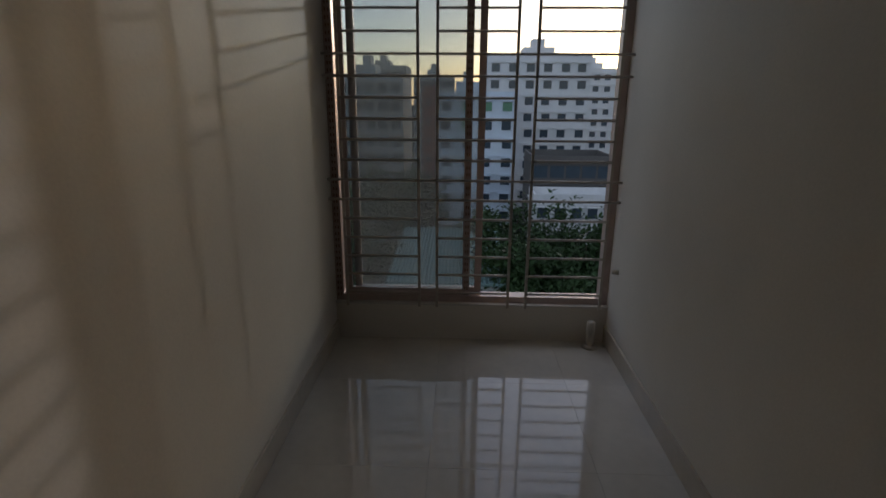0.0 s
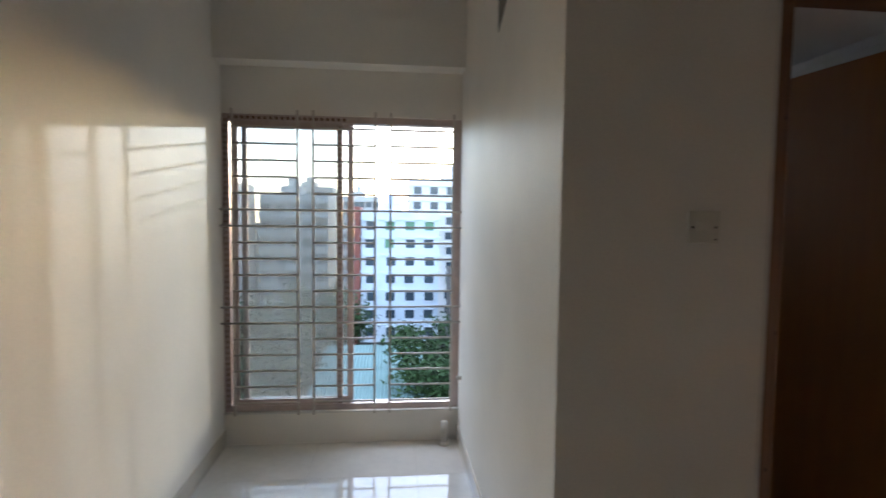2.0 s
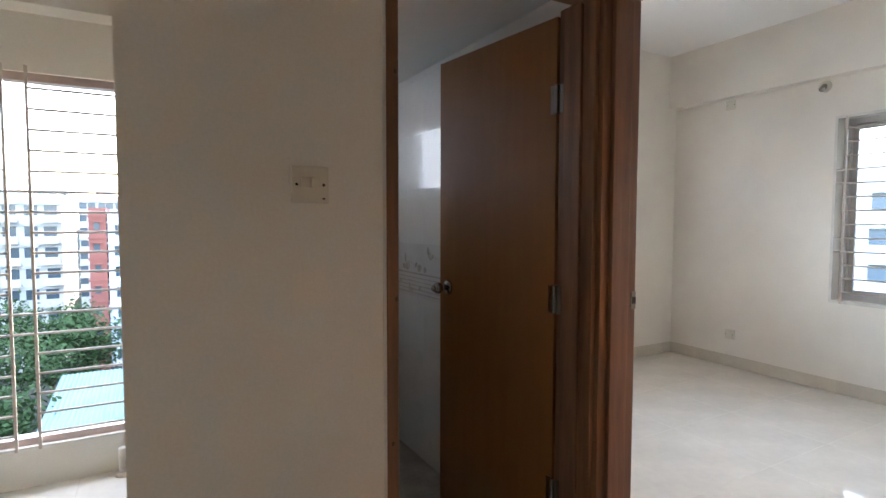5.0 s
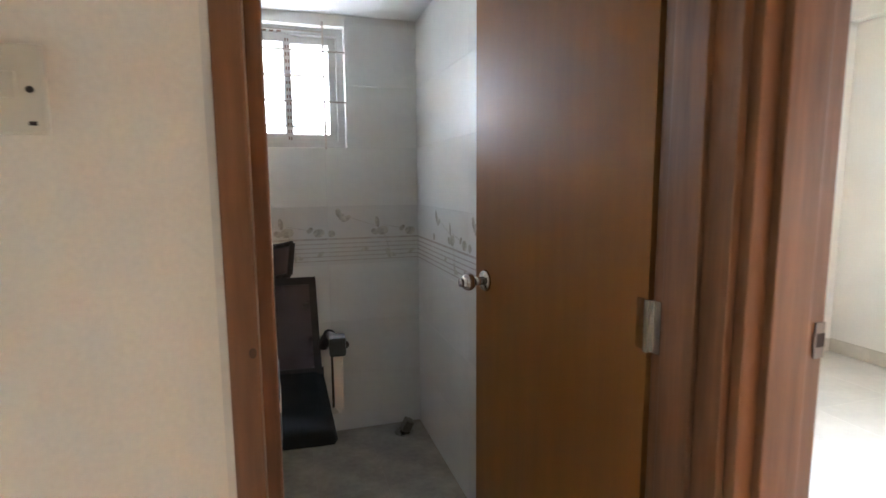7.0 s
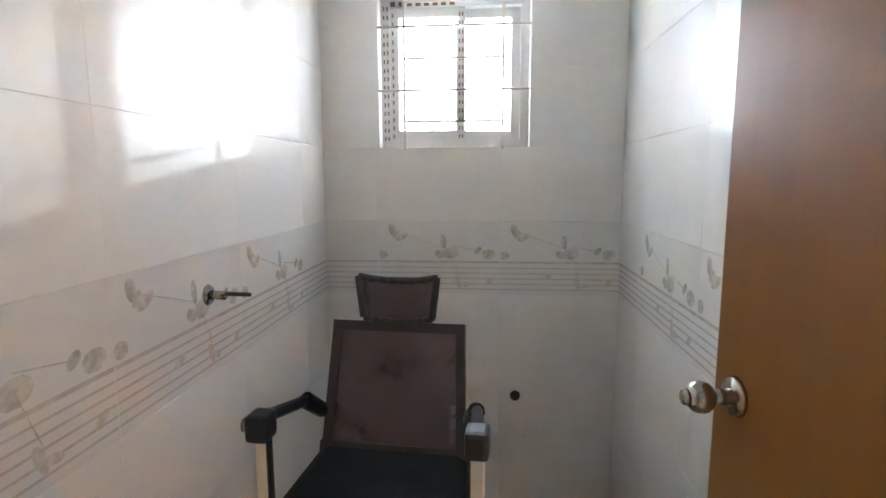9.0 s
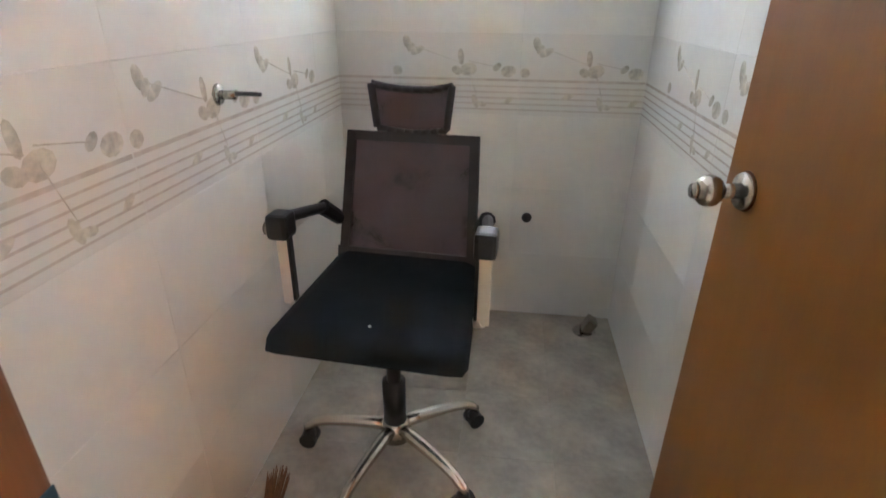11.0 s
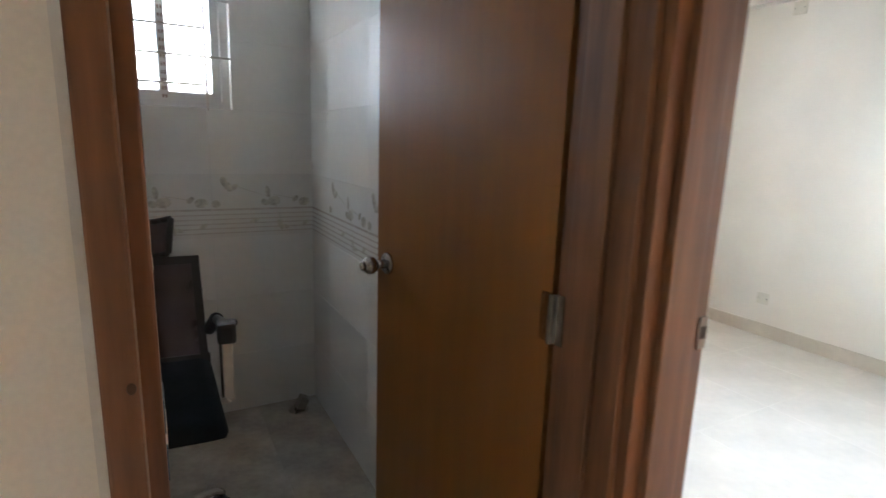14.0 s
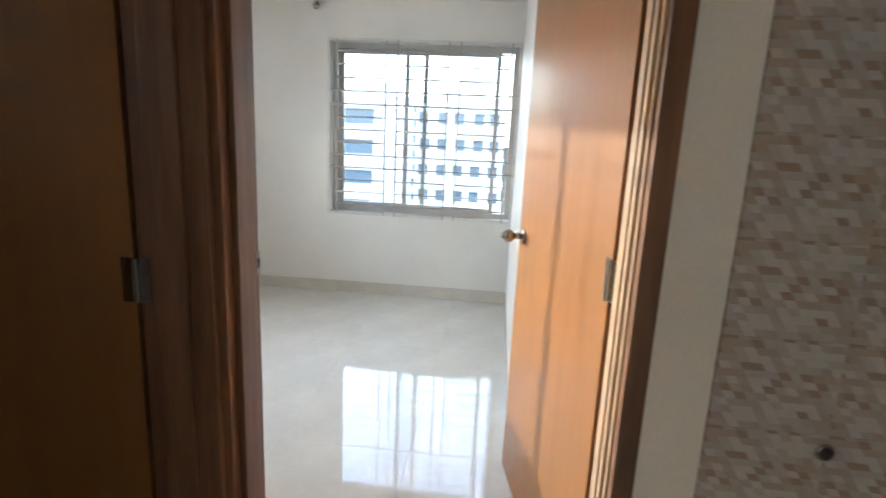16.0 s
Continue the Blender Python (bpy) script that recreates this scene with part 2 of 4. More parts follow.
structure("wall_bedroom_south", [(0.11, 3.5, -1.1, -0.95, 0, H), (1.02, 3.32, -0.95, -0.735, 0, H)], PAINT, "cream bedroom wall behind the open door", "wall")
structure("wall_bedroom_north", [(0.11, 1.17, 2.27, 2.45, 0, H), (2.49, 3.32, 2.27, 2.45, 0, H), (1.17, 2.49, 2.27, 2.45, 0, 0.70), (1.17, 2.49, 2.27, 2.45, 2.03, H)], PAINT, "cream bedroom wall with a window opening", "wall")
structure("ceiling", [(-3.0, 3.5, -7.15, 2.45, H, H + 0.15)], CEIL, "white painted concrete ceiling", "ceiling")
structure("ceiling_bathroom", [(-1.225, -0.012, 0.15, 2.104, 2.14, 2.24)], CEIL, "low white bathroom ceiling slab", "ceiling")

floor_hall = structure("floor_hall", [(-3.0, 0.11, -7.15, 2.15, -0.2, -0.006)], GROUT, "polished cream floor tiles, shiny", "floor")
floor_bed = structure("floor_bedroom", [(0.11, 3.5, -1.1, 2.45, -0.2, -0.006)], GROUT, "polished cream floor tiles reflecting the window", "floor")
floor_bath = structure("floor_bathroom", [(-1.225, -0.012, 0.15, 2.104, -0.1, -0.004)], GROUT, "dusty beige bathroom floor tiles", "floor")


# ---- doors ----
def door_frame(name, label, head, jambs):
    f = thing(name, None, label, "door frame", kind="structure")
    for j in jambs:
        bm = B()
        for q in j:
            box(bm, *q, bevel=0.003)
        part("jamb", bm, WOODF, f)
    bm = B()
    for q in head:
        box(bm, *q, bevel=0.003)
    part("head", bm, WOODH, f)
    return f


door_frame("door_1_frame", "red-brown wooden frame of the bathroom door", [(-0.786, -0.042, -0.006, 0.112, 2.062, 2.117)],
           [[(-0.786, -0.752, -0.006, 0.045, 0, 2.0618), (-0.786, -0.733, 0.0445, 0.108, 0, 2.0618)],
            [(-0.060, -0.0425, -0.004, 0.165, 0, 2.0618), (-0.072, -0.0595, 0.05, 0.128, 0, 2.0475)]])
frame2 = door_frame("door_2_frame", "red-brown wooden frame of the bedroom door", [(-0.046, 0.125, -0.943, 0.03, 2.065, 2.120), (0.0, 0.075, -0.893, -0.023, 2.05, 2.0655)],
           [[(-0.0415, 0.125, -0.023, 0.03, 0, 2.0648), (-0.005, 0.075, -0.038, -0.0225, 0, 2.0495)],
            [(-0.046, 0.125, -0.943, -0.896, 0, 2.0648)]])


lining = B()
for q in ((-0.018, 0.122, -0.8965, -0.890), (0.0, 0.022, -0.8905, -0.882), (0.034, 0.078, -0.8905, -0.880)):
    box(lining, *q, 0, 2.049, bevel=0.002)
part("jamb_lining", lining, PALEJ, frame2, "pale planed wood inside the jamb")


def knob(parent, at):
    k = B()
    tube(k, (0, 0, 0), (0, -0.008, 0), 0.033, 0.029, 24)
    tube(k, (0, -0.008, 0), (0, -0.04, 0), 0.013, 0.012, 16)
    ball(k, (0, -0.058, 0), 0.026, 0.024, 0.026, 20)
    tube(k, (0, -0.078, 0), (0, -0.086, 0), 0.014, 0.012, 16)
    return part("knob", k, STEEL, parent, "round brushed steel knob", True, at)


def hinge(parent, z, m):
    h = B()
    tube(h, (0, 0, -0.05), (0, 0, 0.05), 0.0065, None, 12)
    for q in (-0.03, -0.01, 0.01, 0.03):
        tube(h, (0, 0, q - 0.0008), (0, 0, q + 0.0008), 0.0072, None, 12)
    box(h, -0.028, -0.005, 0.004, 0.0065, -0.05, 0.05)
    box(h, 0.005, 0.032, 0.004, 0.0065, -0.05, 0.05)
    return part("hinge", h, STEEL, parent, "steel butt hinge", False, m @ Matrix.Translation((0, 0, z)))


# leaf: local x from hinge to edge, visible face at y = 0 looking to -y
def door_leaf(name, label, m, width, height, mat_leaf=LEAF):
    d = thing(name, m, label, "door")
    bm = box(B(), 0.0, width, 0.0, 0.036, 0.008, height, 0.0015)
    part("leaf", bm, mat_leaf, d)
    knob(d, Matrix.Translation((width - 0.062, -0.0005, 1.032)))
    k = knob(d, Matrix.Translation((width - 0.062, 0.0365, 1.032)) @ Matrix.Rotation(math.pi, 4, "Z"))
    lp = box(B(), width - 0.001, width + 0.0015, 0.006, 0.03, 0.985, 1.075)
    part("latch_plate", lp, STEEL, d)
    return d


a1 = math.atan2(0.993, -0.118)
d1 = door_leaf("door_1", "orange-brown veneer bathroom door standing open", Matrix.Translation((-0.066, 0.172, 0)) @ Matrix.Rotation(a1, 4, "Z") @ Matrix.Diagonal((1, -1, 1, 1)), 0.70, 2.045)
for z in (0.35, 1.055, 1.76):
    hinge(d1, z, Matrix.Translation((-0.004, -0.004, 0)))
a2 = math.atan2(0.168, 0.797)
d2 = door_leaf("door_2", "orange-brown veneer bedroom door standing open", Matrix.Translation((0.133, -0.882, 0)) @ Matrix.Rotation(a2, 4, "Z") @ Matrix.Diagonal((1, -1, 1, 1)), 0.865, 2.05)
for z in (0.35, 1.08, 1.76):
    hinge(d2, z, Matrix.Translation((-0.004, -0.006, 0)))
sp = thing("strike_plate", None, "steel strike plate in the bedroom door jamb", "strike plate")
bm = B()
box(bm, 0.104, 0.124, -0.0262, -0.0235, 1.035, 1.053)
box(bm, 0.104, 0.124, -0.0262, -0.0235, 1.077, 1.095)
box(bm, 0.102, 0.106, -0.0262, -0.0235, 1.053, 1.077)
part("plate", bm, mat("dull_grey_steel", (0.22, 0.2, 0.18), 0.5, 0.5), sp)
part("latch_hole", box(B(), 0.106, 0.1258, -0.0255, -0.0235, 1.053, 1.077), HOLE, sp, "dark latch hole")


# ---- windows: local x along the wall, z up, y towards outside ----
def bars(name, label, m, width, z0, z1, rows, uprights, spans, full, r=0.0068):
    g = thing(name, m, label, "window grille")
    for u in uprights:
        bm = B()
        box(bm, u - r, u + r, -r, r, z0, z1)
        part("upright", bm, IRON, g)
    n = len(rows)
    for i, z in enumerate(rows):
        for s0, s1 in ([(0.0, width)] if i in full else spans):
            bm = tube(B(), (s0, -0.002, z), (s1, -0.002, z), r * 0.95, None, 8)
            part("bar", bm, IRON, g, smooth=True)
    return g


def sash(parent, x0, x1, z0, z1, y, w, material, pane):
    s = B()
    box(s, x0, x0 + w, y, y + 0.025, z0, z1)
    box(s, x1 - w, x1, y, y + 0.025, z0, z1)
    box(s, x0 + w, x1 - w, y, y + 0.025, z0, z0 + w)
    box(s, x0 + w, x1 - w, y, y + 0.025, z1 - w, z1)
    ob = part("sash", s, material, parent)
    if pane:
        part("pane", box(B(), x0 + w, x1 - w, y + 0.010, y + 0.015, z0 + w, z1 - w), pane, ob, "tinted window pane")
    return ob


def window(name, label, m, x0, x1, z0, z1, fw, sashes, material, film=False):
    w = thing(name, m, label, "window", kind="structure")
    f = B()
    box(f, x0, x0 + fw, 0, 0.075, z0, z1)
    box(f, x1 - fw, x1, 0, 0.075, z0, z1)
    box(f, x0 + fw, x1 - fw, 0, 0.075, z0, z0 + fw)
    box(f, x0 + fw, x1 - fw, 0, 0.075, z1 - fw, z1)
    part("window_frame", f, material, w)
    for a, b, y, pane in sashes:
        sash(w, a, b, z0 + fw, z1 - fw, y, 0.036, material, pane)
    if film:
        bm = B()
        z = z0 + 0.03
        while z < z1 - 0.03:
            for x in (x0 + 0.01, x0 + 0.024):
                box(bm, x, x + 0.006, -0.002, 0.001, z, z + 0.016)
            for a, c, y, pane in sashes[:1]:
                for x in (a + 0.009, c - 0.026, c - 0.014):
                    box(bm, x, x + 0.006, y - 0.002, y + 0.001, z + 0.01, z + 0.026)
            z += 0.034
        x = x0 + 0.04
        while x < (x0 + x1) / 2:
            box(bm, x, x + 0.02, -0.002, 0.001, z1 - 0.03, z1 - 0.012)
            x += 0.034
        tagged(part("film_print", bm, FILM, w), kind="stuff")
    return w


zt, zb = 1.965, 0.285
rows = [zt + (zb - zt) * i / 17 for i in range(18)]
bars("window_grille", "cream painted iron grille across the alcove window", Matrix.Translation((XL, 1.925, 0)), XR - XL, 0.205, 2.07, rows,
     (0.075, 0.457, 0.55, 0.923, 1.017, 1.405), [(0.075, 0.457), (0.55, 0.923), (1.017, 1.405)], (5, 6, 11, 12))
window("window_1", "aluminium sliding window half open, protective film on frame", Matrix.Translation((XL, 1.985, 0)), 0.0, XR - XL, 0.205, 2.05, 0.04,
       [(0.05, 0.72, 0.010, GLASS), (0.10, 0.785, 0.042, GLASS)], ALU, True)
structure("sill_alcove", [(XL, XR, 1.955, 1.985, 0.200, 0.2095)], PLASTER, "rough white plaster window sill edge", "trim")

# bedroom window: its local x runs to -y
EM = Matrix.Translation((3.32, 0.828, 0)) @ Matrix.Rotation(-math.pi / 2, 4, "Z")
bw = 0.828 + 0.715
er = [2.04 - 1.25 * i / 12 for i in range(13)]
bars("window_grille", "cream painted iron grille across the bedroom window", EM @ Matrix.Translation((0, -0.008, 0)), bw, 0.70, 2.13, er,
     (0.06, 0.47, 0.565, 0.98, 1.075, 1.48), [(0.06, 0.47), (0.565, 0.98), (1.075, 1.48)], (3, 4, 8, 9))
window("window_2", "grey aluminium sliding bedroom window", EM @ Matrix.Translation((0, 0.09, 0)), 0.0, bw, 0.72, 2.12, 0.045,
       [(0.045, 0.80, 0.04, CLEAR), (0.61, 1.40, 0.010, CLEAR)], ALUG)
structure("trim_window", [(3.309, 3.32, -0.735, -0.715, 0.70, 2.14), (3.309, 3.32, 0.828, 0.848, 0.70, 2.14), (3.309, 3.32, -0.715, 0.828, 0.70, 0.72), (3.309, 3.32, -0.715, 0.828, 2.12, 2.14)], PLASTER, "rough plaster edge round the bedroom window", "trim")

# window in the bedroom's north wall
window("window_3", "aluminium sliding window of the bedroom", Matrix.Translation((1.17, 2.35, 0)), 0.0, 1.32, 0.70, 2.03, 0.045, [(0.045, 0.69, 0.04, CLEAR), (0.65, 1.275, 0.010, CLEAR)], ALUG)
bars("window_grille", "cream painted iron grille in the bedroom side window", Matrix.Translation((1.17, 2.29, 0)), 1.32, 0.70, 2.03, [1.95 - 1.17 * i / 11 for i in range(12)],
     (0.06, 0.40, 0.49, 0.83, 0.92, 1.26), [(0.06, 0.40), (0.49, 0.83), (0.92, 1.26)], (3, 4, 8, 9), 0.005)

# bathroom window
BM = Matrix.Translation((-0.978, 2.094, 0))
bars("window_grille", "thin iron grille across the bathroom window", BM @ Matrix.Translation((0, -0.010, 0)), 0.595, 1.49, 2.10, [1.60, 1.72, 1.84, 1.96, 2.05], (0.105, 0.49), [(0.105, 0.49)], (1, 3), 0.005)
window("window_4", "small aluminium bathroom window, bright daylight", BM @ Matrix.Translation((0, 0.06, 0)), 0.0, 0.595, 1.50, 2.086, 0.035, [(0.035, 0.34, 0.010, FROST), (0.30, 0.56, 0.04, FROST)], ALUG, True)


# ---- office chair ----
def office_chair(m):
    c = thing("office_chair", m, "black mesh-back office chair with headrest and chrome base", "chair")
    # local: faces -y, origin on the floor under the column
    bm = box(B(), -0.250, 0.250, -0.264, 0.22, 0.53, 0.62, 0.042)
    for v in bm.verts:
        v.co.x *= 1.0 - 0.16 * max(0, (v.co.y + 0.0)) / 0.22
        v.co.z += 0.012 * math.cos(v.co.x * 9) - (0.03 if v.co.y < -0.2 and v.co.z > 0.57 else 0)
    part("seat", bm, FABRIC, c, "black fabric seat cushion", True)
    tilt = Matrix.Translation((0, 0.175, 0.60)) @ Matrix.Rotation(radians(-15), 4, "X")
    bf = B()
    hw0, hw1, hh = 0.202, 0.174, 0.375
    for s in (-1, 1):
        q = bmesh.ops.create_cube(bf, size=1, matrix=Matrix.Translation((s * (hw0 + hw1) / 2, 0, hh / 2)) @ Matrix.Rotation(-s * 0.037, 4, "Y") @ Matrix.Diagonal((0.026, 0.03, hh, 1)))
    box(bf, -hw1 - 0.012, hw1 + 0.012, -0.014, 0.014, hh - 0.028, hh)
    box(bf, -hw0 - 0.012, hw0 + 0.012, -0.014, 0.014, 0, 0.03)
    part("backrest_frame", bf, BACKF, c, "", False, tilt)
    bp = B()
    bmesh.ops.create_grid(bp, x_segments=10, y_segments=10, size=0.5)
    for v in bp.verts:
        x, y = v.co.x * 2, v.co.y + 0.5
        v.co = Vector((x * (hw0 + (hw1 - hw0) * y), -0.004 + 0.018 * (1 - x * x) * math.sin(y * math.pi), y * hh))
    bmesh.ops.solidify(bp, geom=bp.faces[:], thickness=0.006)
    part("backrest_mesh", bp, MESHM, c, "grey-brown stretched mesh", True, tilt)
    for z0, z1 in ((-0.02, 0.085), (0.265, hh + 0.06)):
        part("spine", box(B(), -0.03, 0.03, 0.026, 0.05, z0, z1, 0.006), BLACKP, c, "", False, tilt)
    part("spine", box(B(), -0.022, 0.022, 0.085, 0.10, -0.02, hh, 0.006), BLACKP, c, "", False, tilt)
    for s in (-1, 1):
        lb = B()
        for k in range(3):
            a0, a1, b0, b1 = 0.034 + 0.012 * k, 0.125 - 0.012 * k, 0.055 + 0.012 * k, 0.15 - 0.012 * k
            for q in ((a0, a1, b0, b0 + 0.006), (a0, a1, b1 - 0.006, b1), (a0, a0 + 0.006, b0 + 0.006, b1 - 0.006), (a1 - 0.006, a1, b0 + 0.006, b1 - 0.006)):
                box(lb, s * q[0], s * q[1], 0.022, 0.030, q[2], q[3])
        part("lumbar_support", lb, BLACKP, c, "ribbed black lumbar pad", False, tilt)
    hr = B()
    bmesh.ops.create_grid(hr, x_segments=8, y_segments=4, size=0.5)
    for v in hr.verts:
        x, y = v.co.x * 2, v.co.y + 0.5
        v.co = Vector((x * (0.101 + 0.012 * y), -0.02 + 0.03 * (1 - x * x) - 0.03 * y, hh + 0.012 + y * 0.118 - 0.010 * (1 - x * x) * (1 - y)))
    bmesh.ops.solidify(hr, geom=hr.faces[:], thickness=0.014)
    hd = part("headrest", hr, MESHM, c, "curved mesh headrest", True, tilt)
    hf = B()
    for s in (-1, 1):
        tube(hf, (s * 0.101, -0.022, hh + 0.012), (s * 0.115, -0.052, hh + 0.128), 0.011, 0.011, 8)
    for zz, w_, yy in ((0.012, 0.101, -0.022), (0.128, 0.115, -0.052)):
        for k in range(8):
            f0, f1 = -1 + k / 4, -1 + (k + 1) / 4
            tube(hf, (f0 * w_, yy + 0.03 * (1 - f0 * f0), hh + zz - 0.01 * (1 - f0 * f0)), (f1 * w_, yy + 0.03 * (1 - f1 * f1), hh + zz - 0.01 * (1 - f1 * f1)), 0.010, None, 8)
    box(hf, -0.022, 0.022, 0.012, 0.026, hh - 0.06, hh + 0.12, 0.004)
    part("headrest_frame", hf, BACKF, hd, "", True)
    for s in (-1, 1):
        ar = B()
        box(ar, s * 0.262 - 0.028, s * 0.262 + 0.028, -0.10, -0.035, 0.755, 0.822, 0.012)
        tube(ar, (s * 0.262, -0.05, 0.802), (s * 0.24, 0.15, 0.76), 0.016, 0.016, 10)
        tube(ar, (s * 0.24, 0.14, 0.765), (s * 0.215, 0.20, 0.71), 0.024, 0.022, 10)
        a = part("armrest", ar, BLACKP, c, "", False)
        po = B()
        box(po, s * 0.262 - 0.016, s * 0.262 + 0.016, -0.075, -0.062, 0.56, 0.757, 0.004)
        tube(po, (s * 0.262, -0.068, 0.565), (s * 0.19, -0.03, 0.53), 0.013, None, 8)
        part("arm_post", po, SATIN, a, "flat metal arm post")
        st_ = box(B(), s * 0.243 - 0.004, s * 0.243 + 0.004, -0.079, -0.058, 0.575, 0.757, 0.002)
        part("arm_post_edge", st_, BLACKP, a, "black inner edge strip")
    part("lint_speck", ball(B(), (0.01, -0.205, 0.6085), 0.004, 0.004, 0.002, 8), WHITET, c, "small white speck of lint")
    um = box(B(), -0.09, 0.09, -0.09, 0.10, 0.475, 0.525, 0.012)
    part("tilt_mechanism", um, BLACKP, c)
    gl = tube(B(), (0, 0, 0.27), (0, 0, 0.48), 0.021, None, 20)
    tube(gl, (0, 0, 0.125), (0, 0, 0.29), 0.034, None, 20)
    part("gas_lift", gl, BLACKP, c, "", True)
    hub = tube(B(), (0, 0, 0.075), (0, 0, 0.14), 0.046, 0.038, 24)
    part("hub", hub, CHROME, c, "", True)
    for k in range(5):
        an = radians(-33 + 72 * k)
        u = Vector((math.cos(an), math.sin(an), 0))
        s = B()
        arc = [0.03, 0.08, 0.13, 0.18, 0.22, 0.255, 0.28, 0.292]
        sweep(s, [u * q + Vector((0, 0, 0.118 - 0.55 * max(0.0, q - 0.06) ** 2 - 60 * max(0.0, q - 0.2) ** 4 * 6)) for q in arc], [0.022 - 0.028 * q for q in arc])
        spk = part("base_spoke", s, CHROME, c, "chrome star-base leg", True)
        w = B()
        side = Vector((-u.y, u.x, 0))
        for o in (-0.016, 0.016):
            cc = u * 0.285 + side * o + Vector((0, 0, 0.027))
            tube(w, cc - side * 0.009, cc + side * 0.009, 0.027, None, 16)
        cc = u * 0.285
        tube(w, cc + Vector((0, 0, 0.03)), cc + Vector((0, 0, 0.07)), 0.009, None, 8)
        ball(w, cc + Vector((0, 0, 0.042)), 0.022, 0.022, 0.02, 10)
        part("caster", w, BLACKP, spk, "black twin-wheel caster")
    return c


office_chair(Matrix.Translation((-0.815, 1.175, 0)) @ Matrix.Rotation(radians(-4), 4, "Z"))


# ---- fixtures ----
def plate(name, label, m, w, h, rockers, category="switch"):
    p = thing(name, m, label, category)
    part("plate", box(B(), -w / 2, w / 2, -0.009, 0.0, -h / 2, h / 2, 0.003), SWITCH, p)
    for x, z, rw, rh in rockers:
        part("rocker", box(B(), x - rw / 2, x + rw / 2, -0.013, -0.0085, z - rh / 2, z + rh / 2, 0.0015), SWITCH, p)
    for s in (-1, 1):
        part("screw", tube(B(), (s * w * 0.36, -0.0105, 0), (s * w * 0.36, -0.0085, 0), 0.0035, None, 10), HOLE, p, "dark screw head")
    return p


sw = plate("wall_switch", "square off-white switch plate on the cream wall", Matrix.Translation((-0.985, -0.0005, 1.421)), 0.090, 0.088, [(-0.0125, 0.004, 0.019, 0.026), (0.0125, 0.004, 0.019, 0.026)])
part("rating_mark", box(B(), 0.029, 0.036, -0.0098, -0.0088, -0.035, -0.031), HOLE, sw, "small grey printed bar")
EW = Matrix.Rotation(-math.pi / 2, 4, "Z")
plate("wall_socket", "square off-white wall socket near the bedroom floor", Matrix.Translation((3.319, 1.642, 0.295)) @ EW, 0.088, 0.088, [(0, 0.0, 0.03, 0.04)], "socket")
plate("wall_socket", "square off-white socket plate under the beam", Matrix.Translation((3.319, 1.695, 2.385)) @ EW, 0.088, 0.088, [(0, 0.0, 0.03, 0.04)], "socket")
lh = thing("lamp_holder", Matrix.Translation((3.319, 0.93, 2.385)), "white plastic wall lamp holder without bulb", "lamp")
part("base", tube(B(), (0, 0, 0), (-0.02, 0, 0), 0.045, 0.04, 20), SWITCH, lh, "", True)
part("socket", tube(B(), (-0.015, 0, 0.0), (-0.06, 0, -0.03), 0.022, 0.02, 14), STEEL, lh, "metal bulb socket", True)
pg = thing("pipe_stub", Matrix.Translation((-1.375, 1.846, 0.442)), "short capped pipe stub in the wall", "pipe")
part("stub", tube(B(), (0.01, 0, 0), (-0.035, 0, 0), 0.014, 0.012, 12), PVC, pg, "", True)
pp = thing("drain_pipe", Matrix.Translation((-1.475, 1.90, 0)), "dirty white pipe stub standing on the floor", "pipe")
part("pipe", tube(B(), (0, 0, 0), (0, 0, 0.145), 0.022, None, 16), PVC, pp, "", True)
part("collar", tube(B(), (0, 0, 0), (0, 0, 0.02), 0.04, 0.03, 16), PVC, pp, "", True)
dr = thing("floor_drain", Matrix.Translation((-0.142, 1.967, 0.002)), "rusty steel floor drain with a fallen strainer", "drain")
part("ring", tube(B(), (0, 0, 0), (0, 0, 0.006), 0.05, 0.045, 20), STEEL, dr)
part("strainer", box(B(), -0.025, 0.02, -0.03, 0.03, 0.005, 0.075, 0.008), STEEL, dr, "dark metal strainer", False, Matrix.Rotation(0.5, 4, "Y"))
tp = thing("angle_valve", Matrix.Translation((-1.213, 1.16, 1.10)), "steel angle valve on the tiled wall", "tap")
bm = tube(B(), (0, 0, 0), (0.045, 0, 0), 0.011, None, 12)
tube(bm, (0, 0, 0), (0.006, 0, 0), 0.026, 0.022, 16)
part("body", bm, STEEL, tp, "", True)
part("lever", tube(B(), (0.04, 0, 0.004), (0.11, -0.005, 0.004), 0.006, 0.005, 8), BLACKP, tp, "thin dark lever", True)
vv = thing("pipe_stub", Matrix.Translation((-1.213, 1.30, 0.70)), "capped pipe stub on the tiled wall", "pipe")
part("stub", tube(B(), (0, 0, 0), (0.03, 0, 0), 0.02, 0.015, 14), STEEL, vv, "", True)
ps = thing("pipe_plug", Matrix.Translation((-0.424, 2.094, 0.473)), "dark plugged pipe hole in the tiles", "pipe")
part("plug", tube(B(), (0, 0, 0), (0, -0.014, 0), 0.022, 0.018, 14), HOLE, ps, "", True)

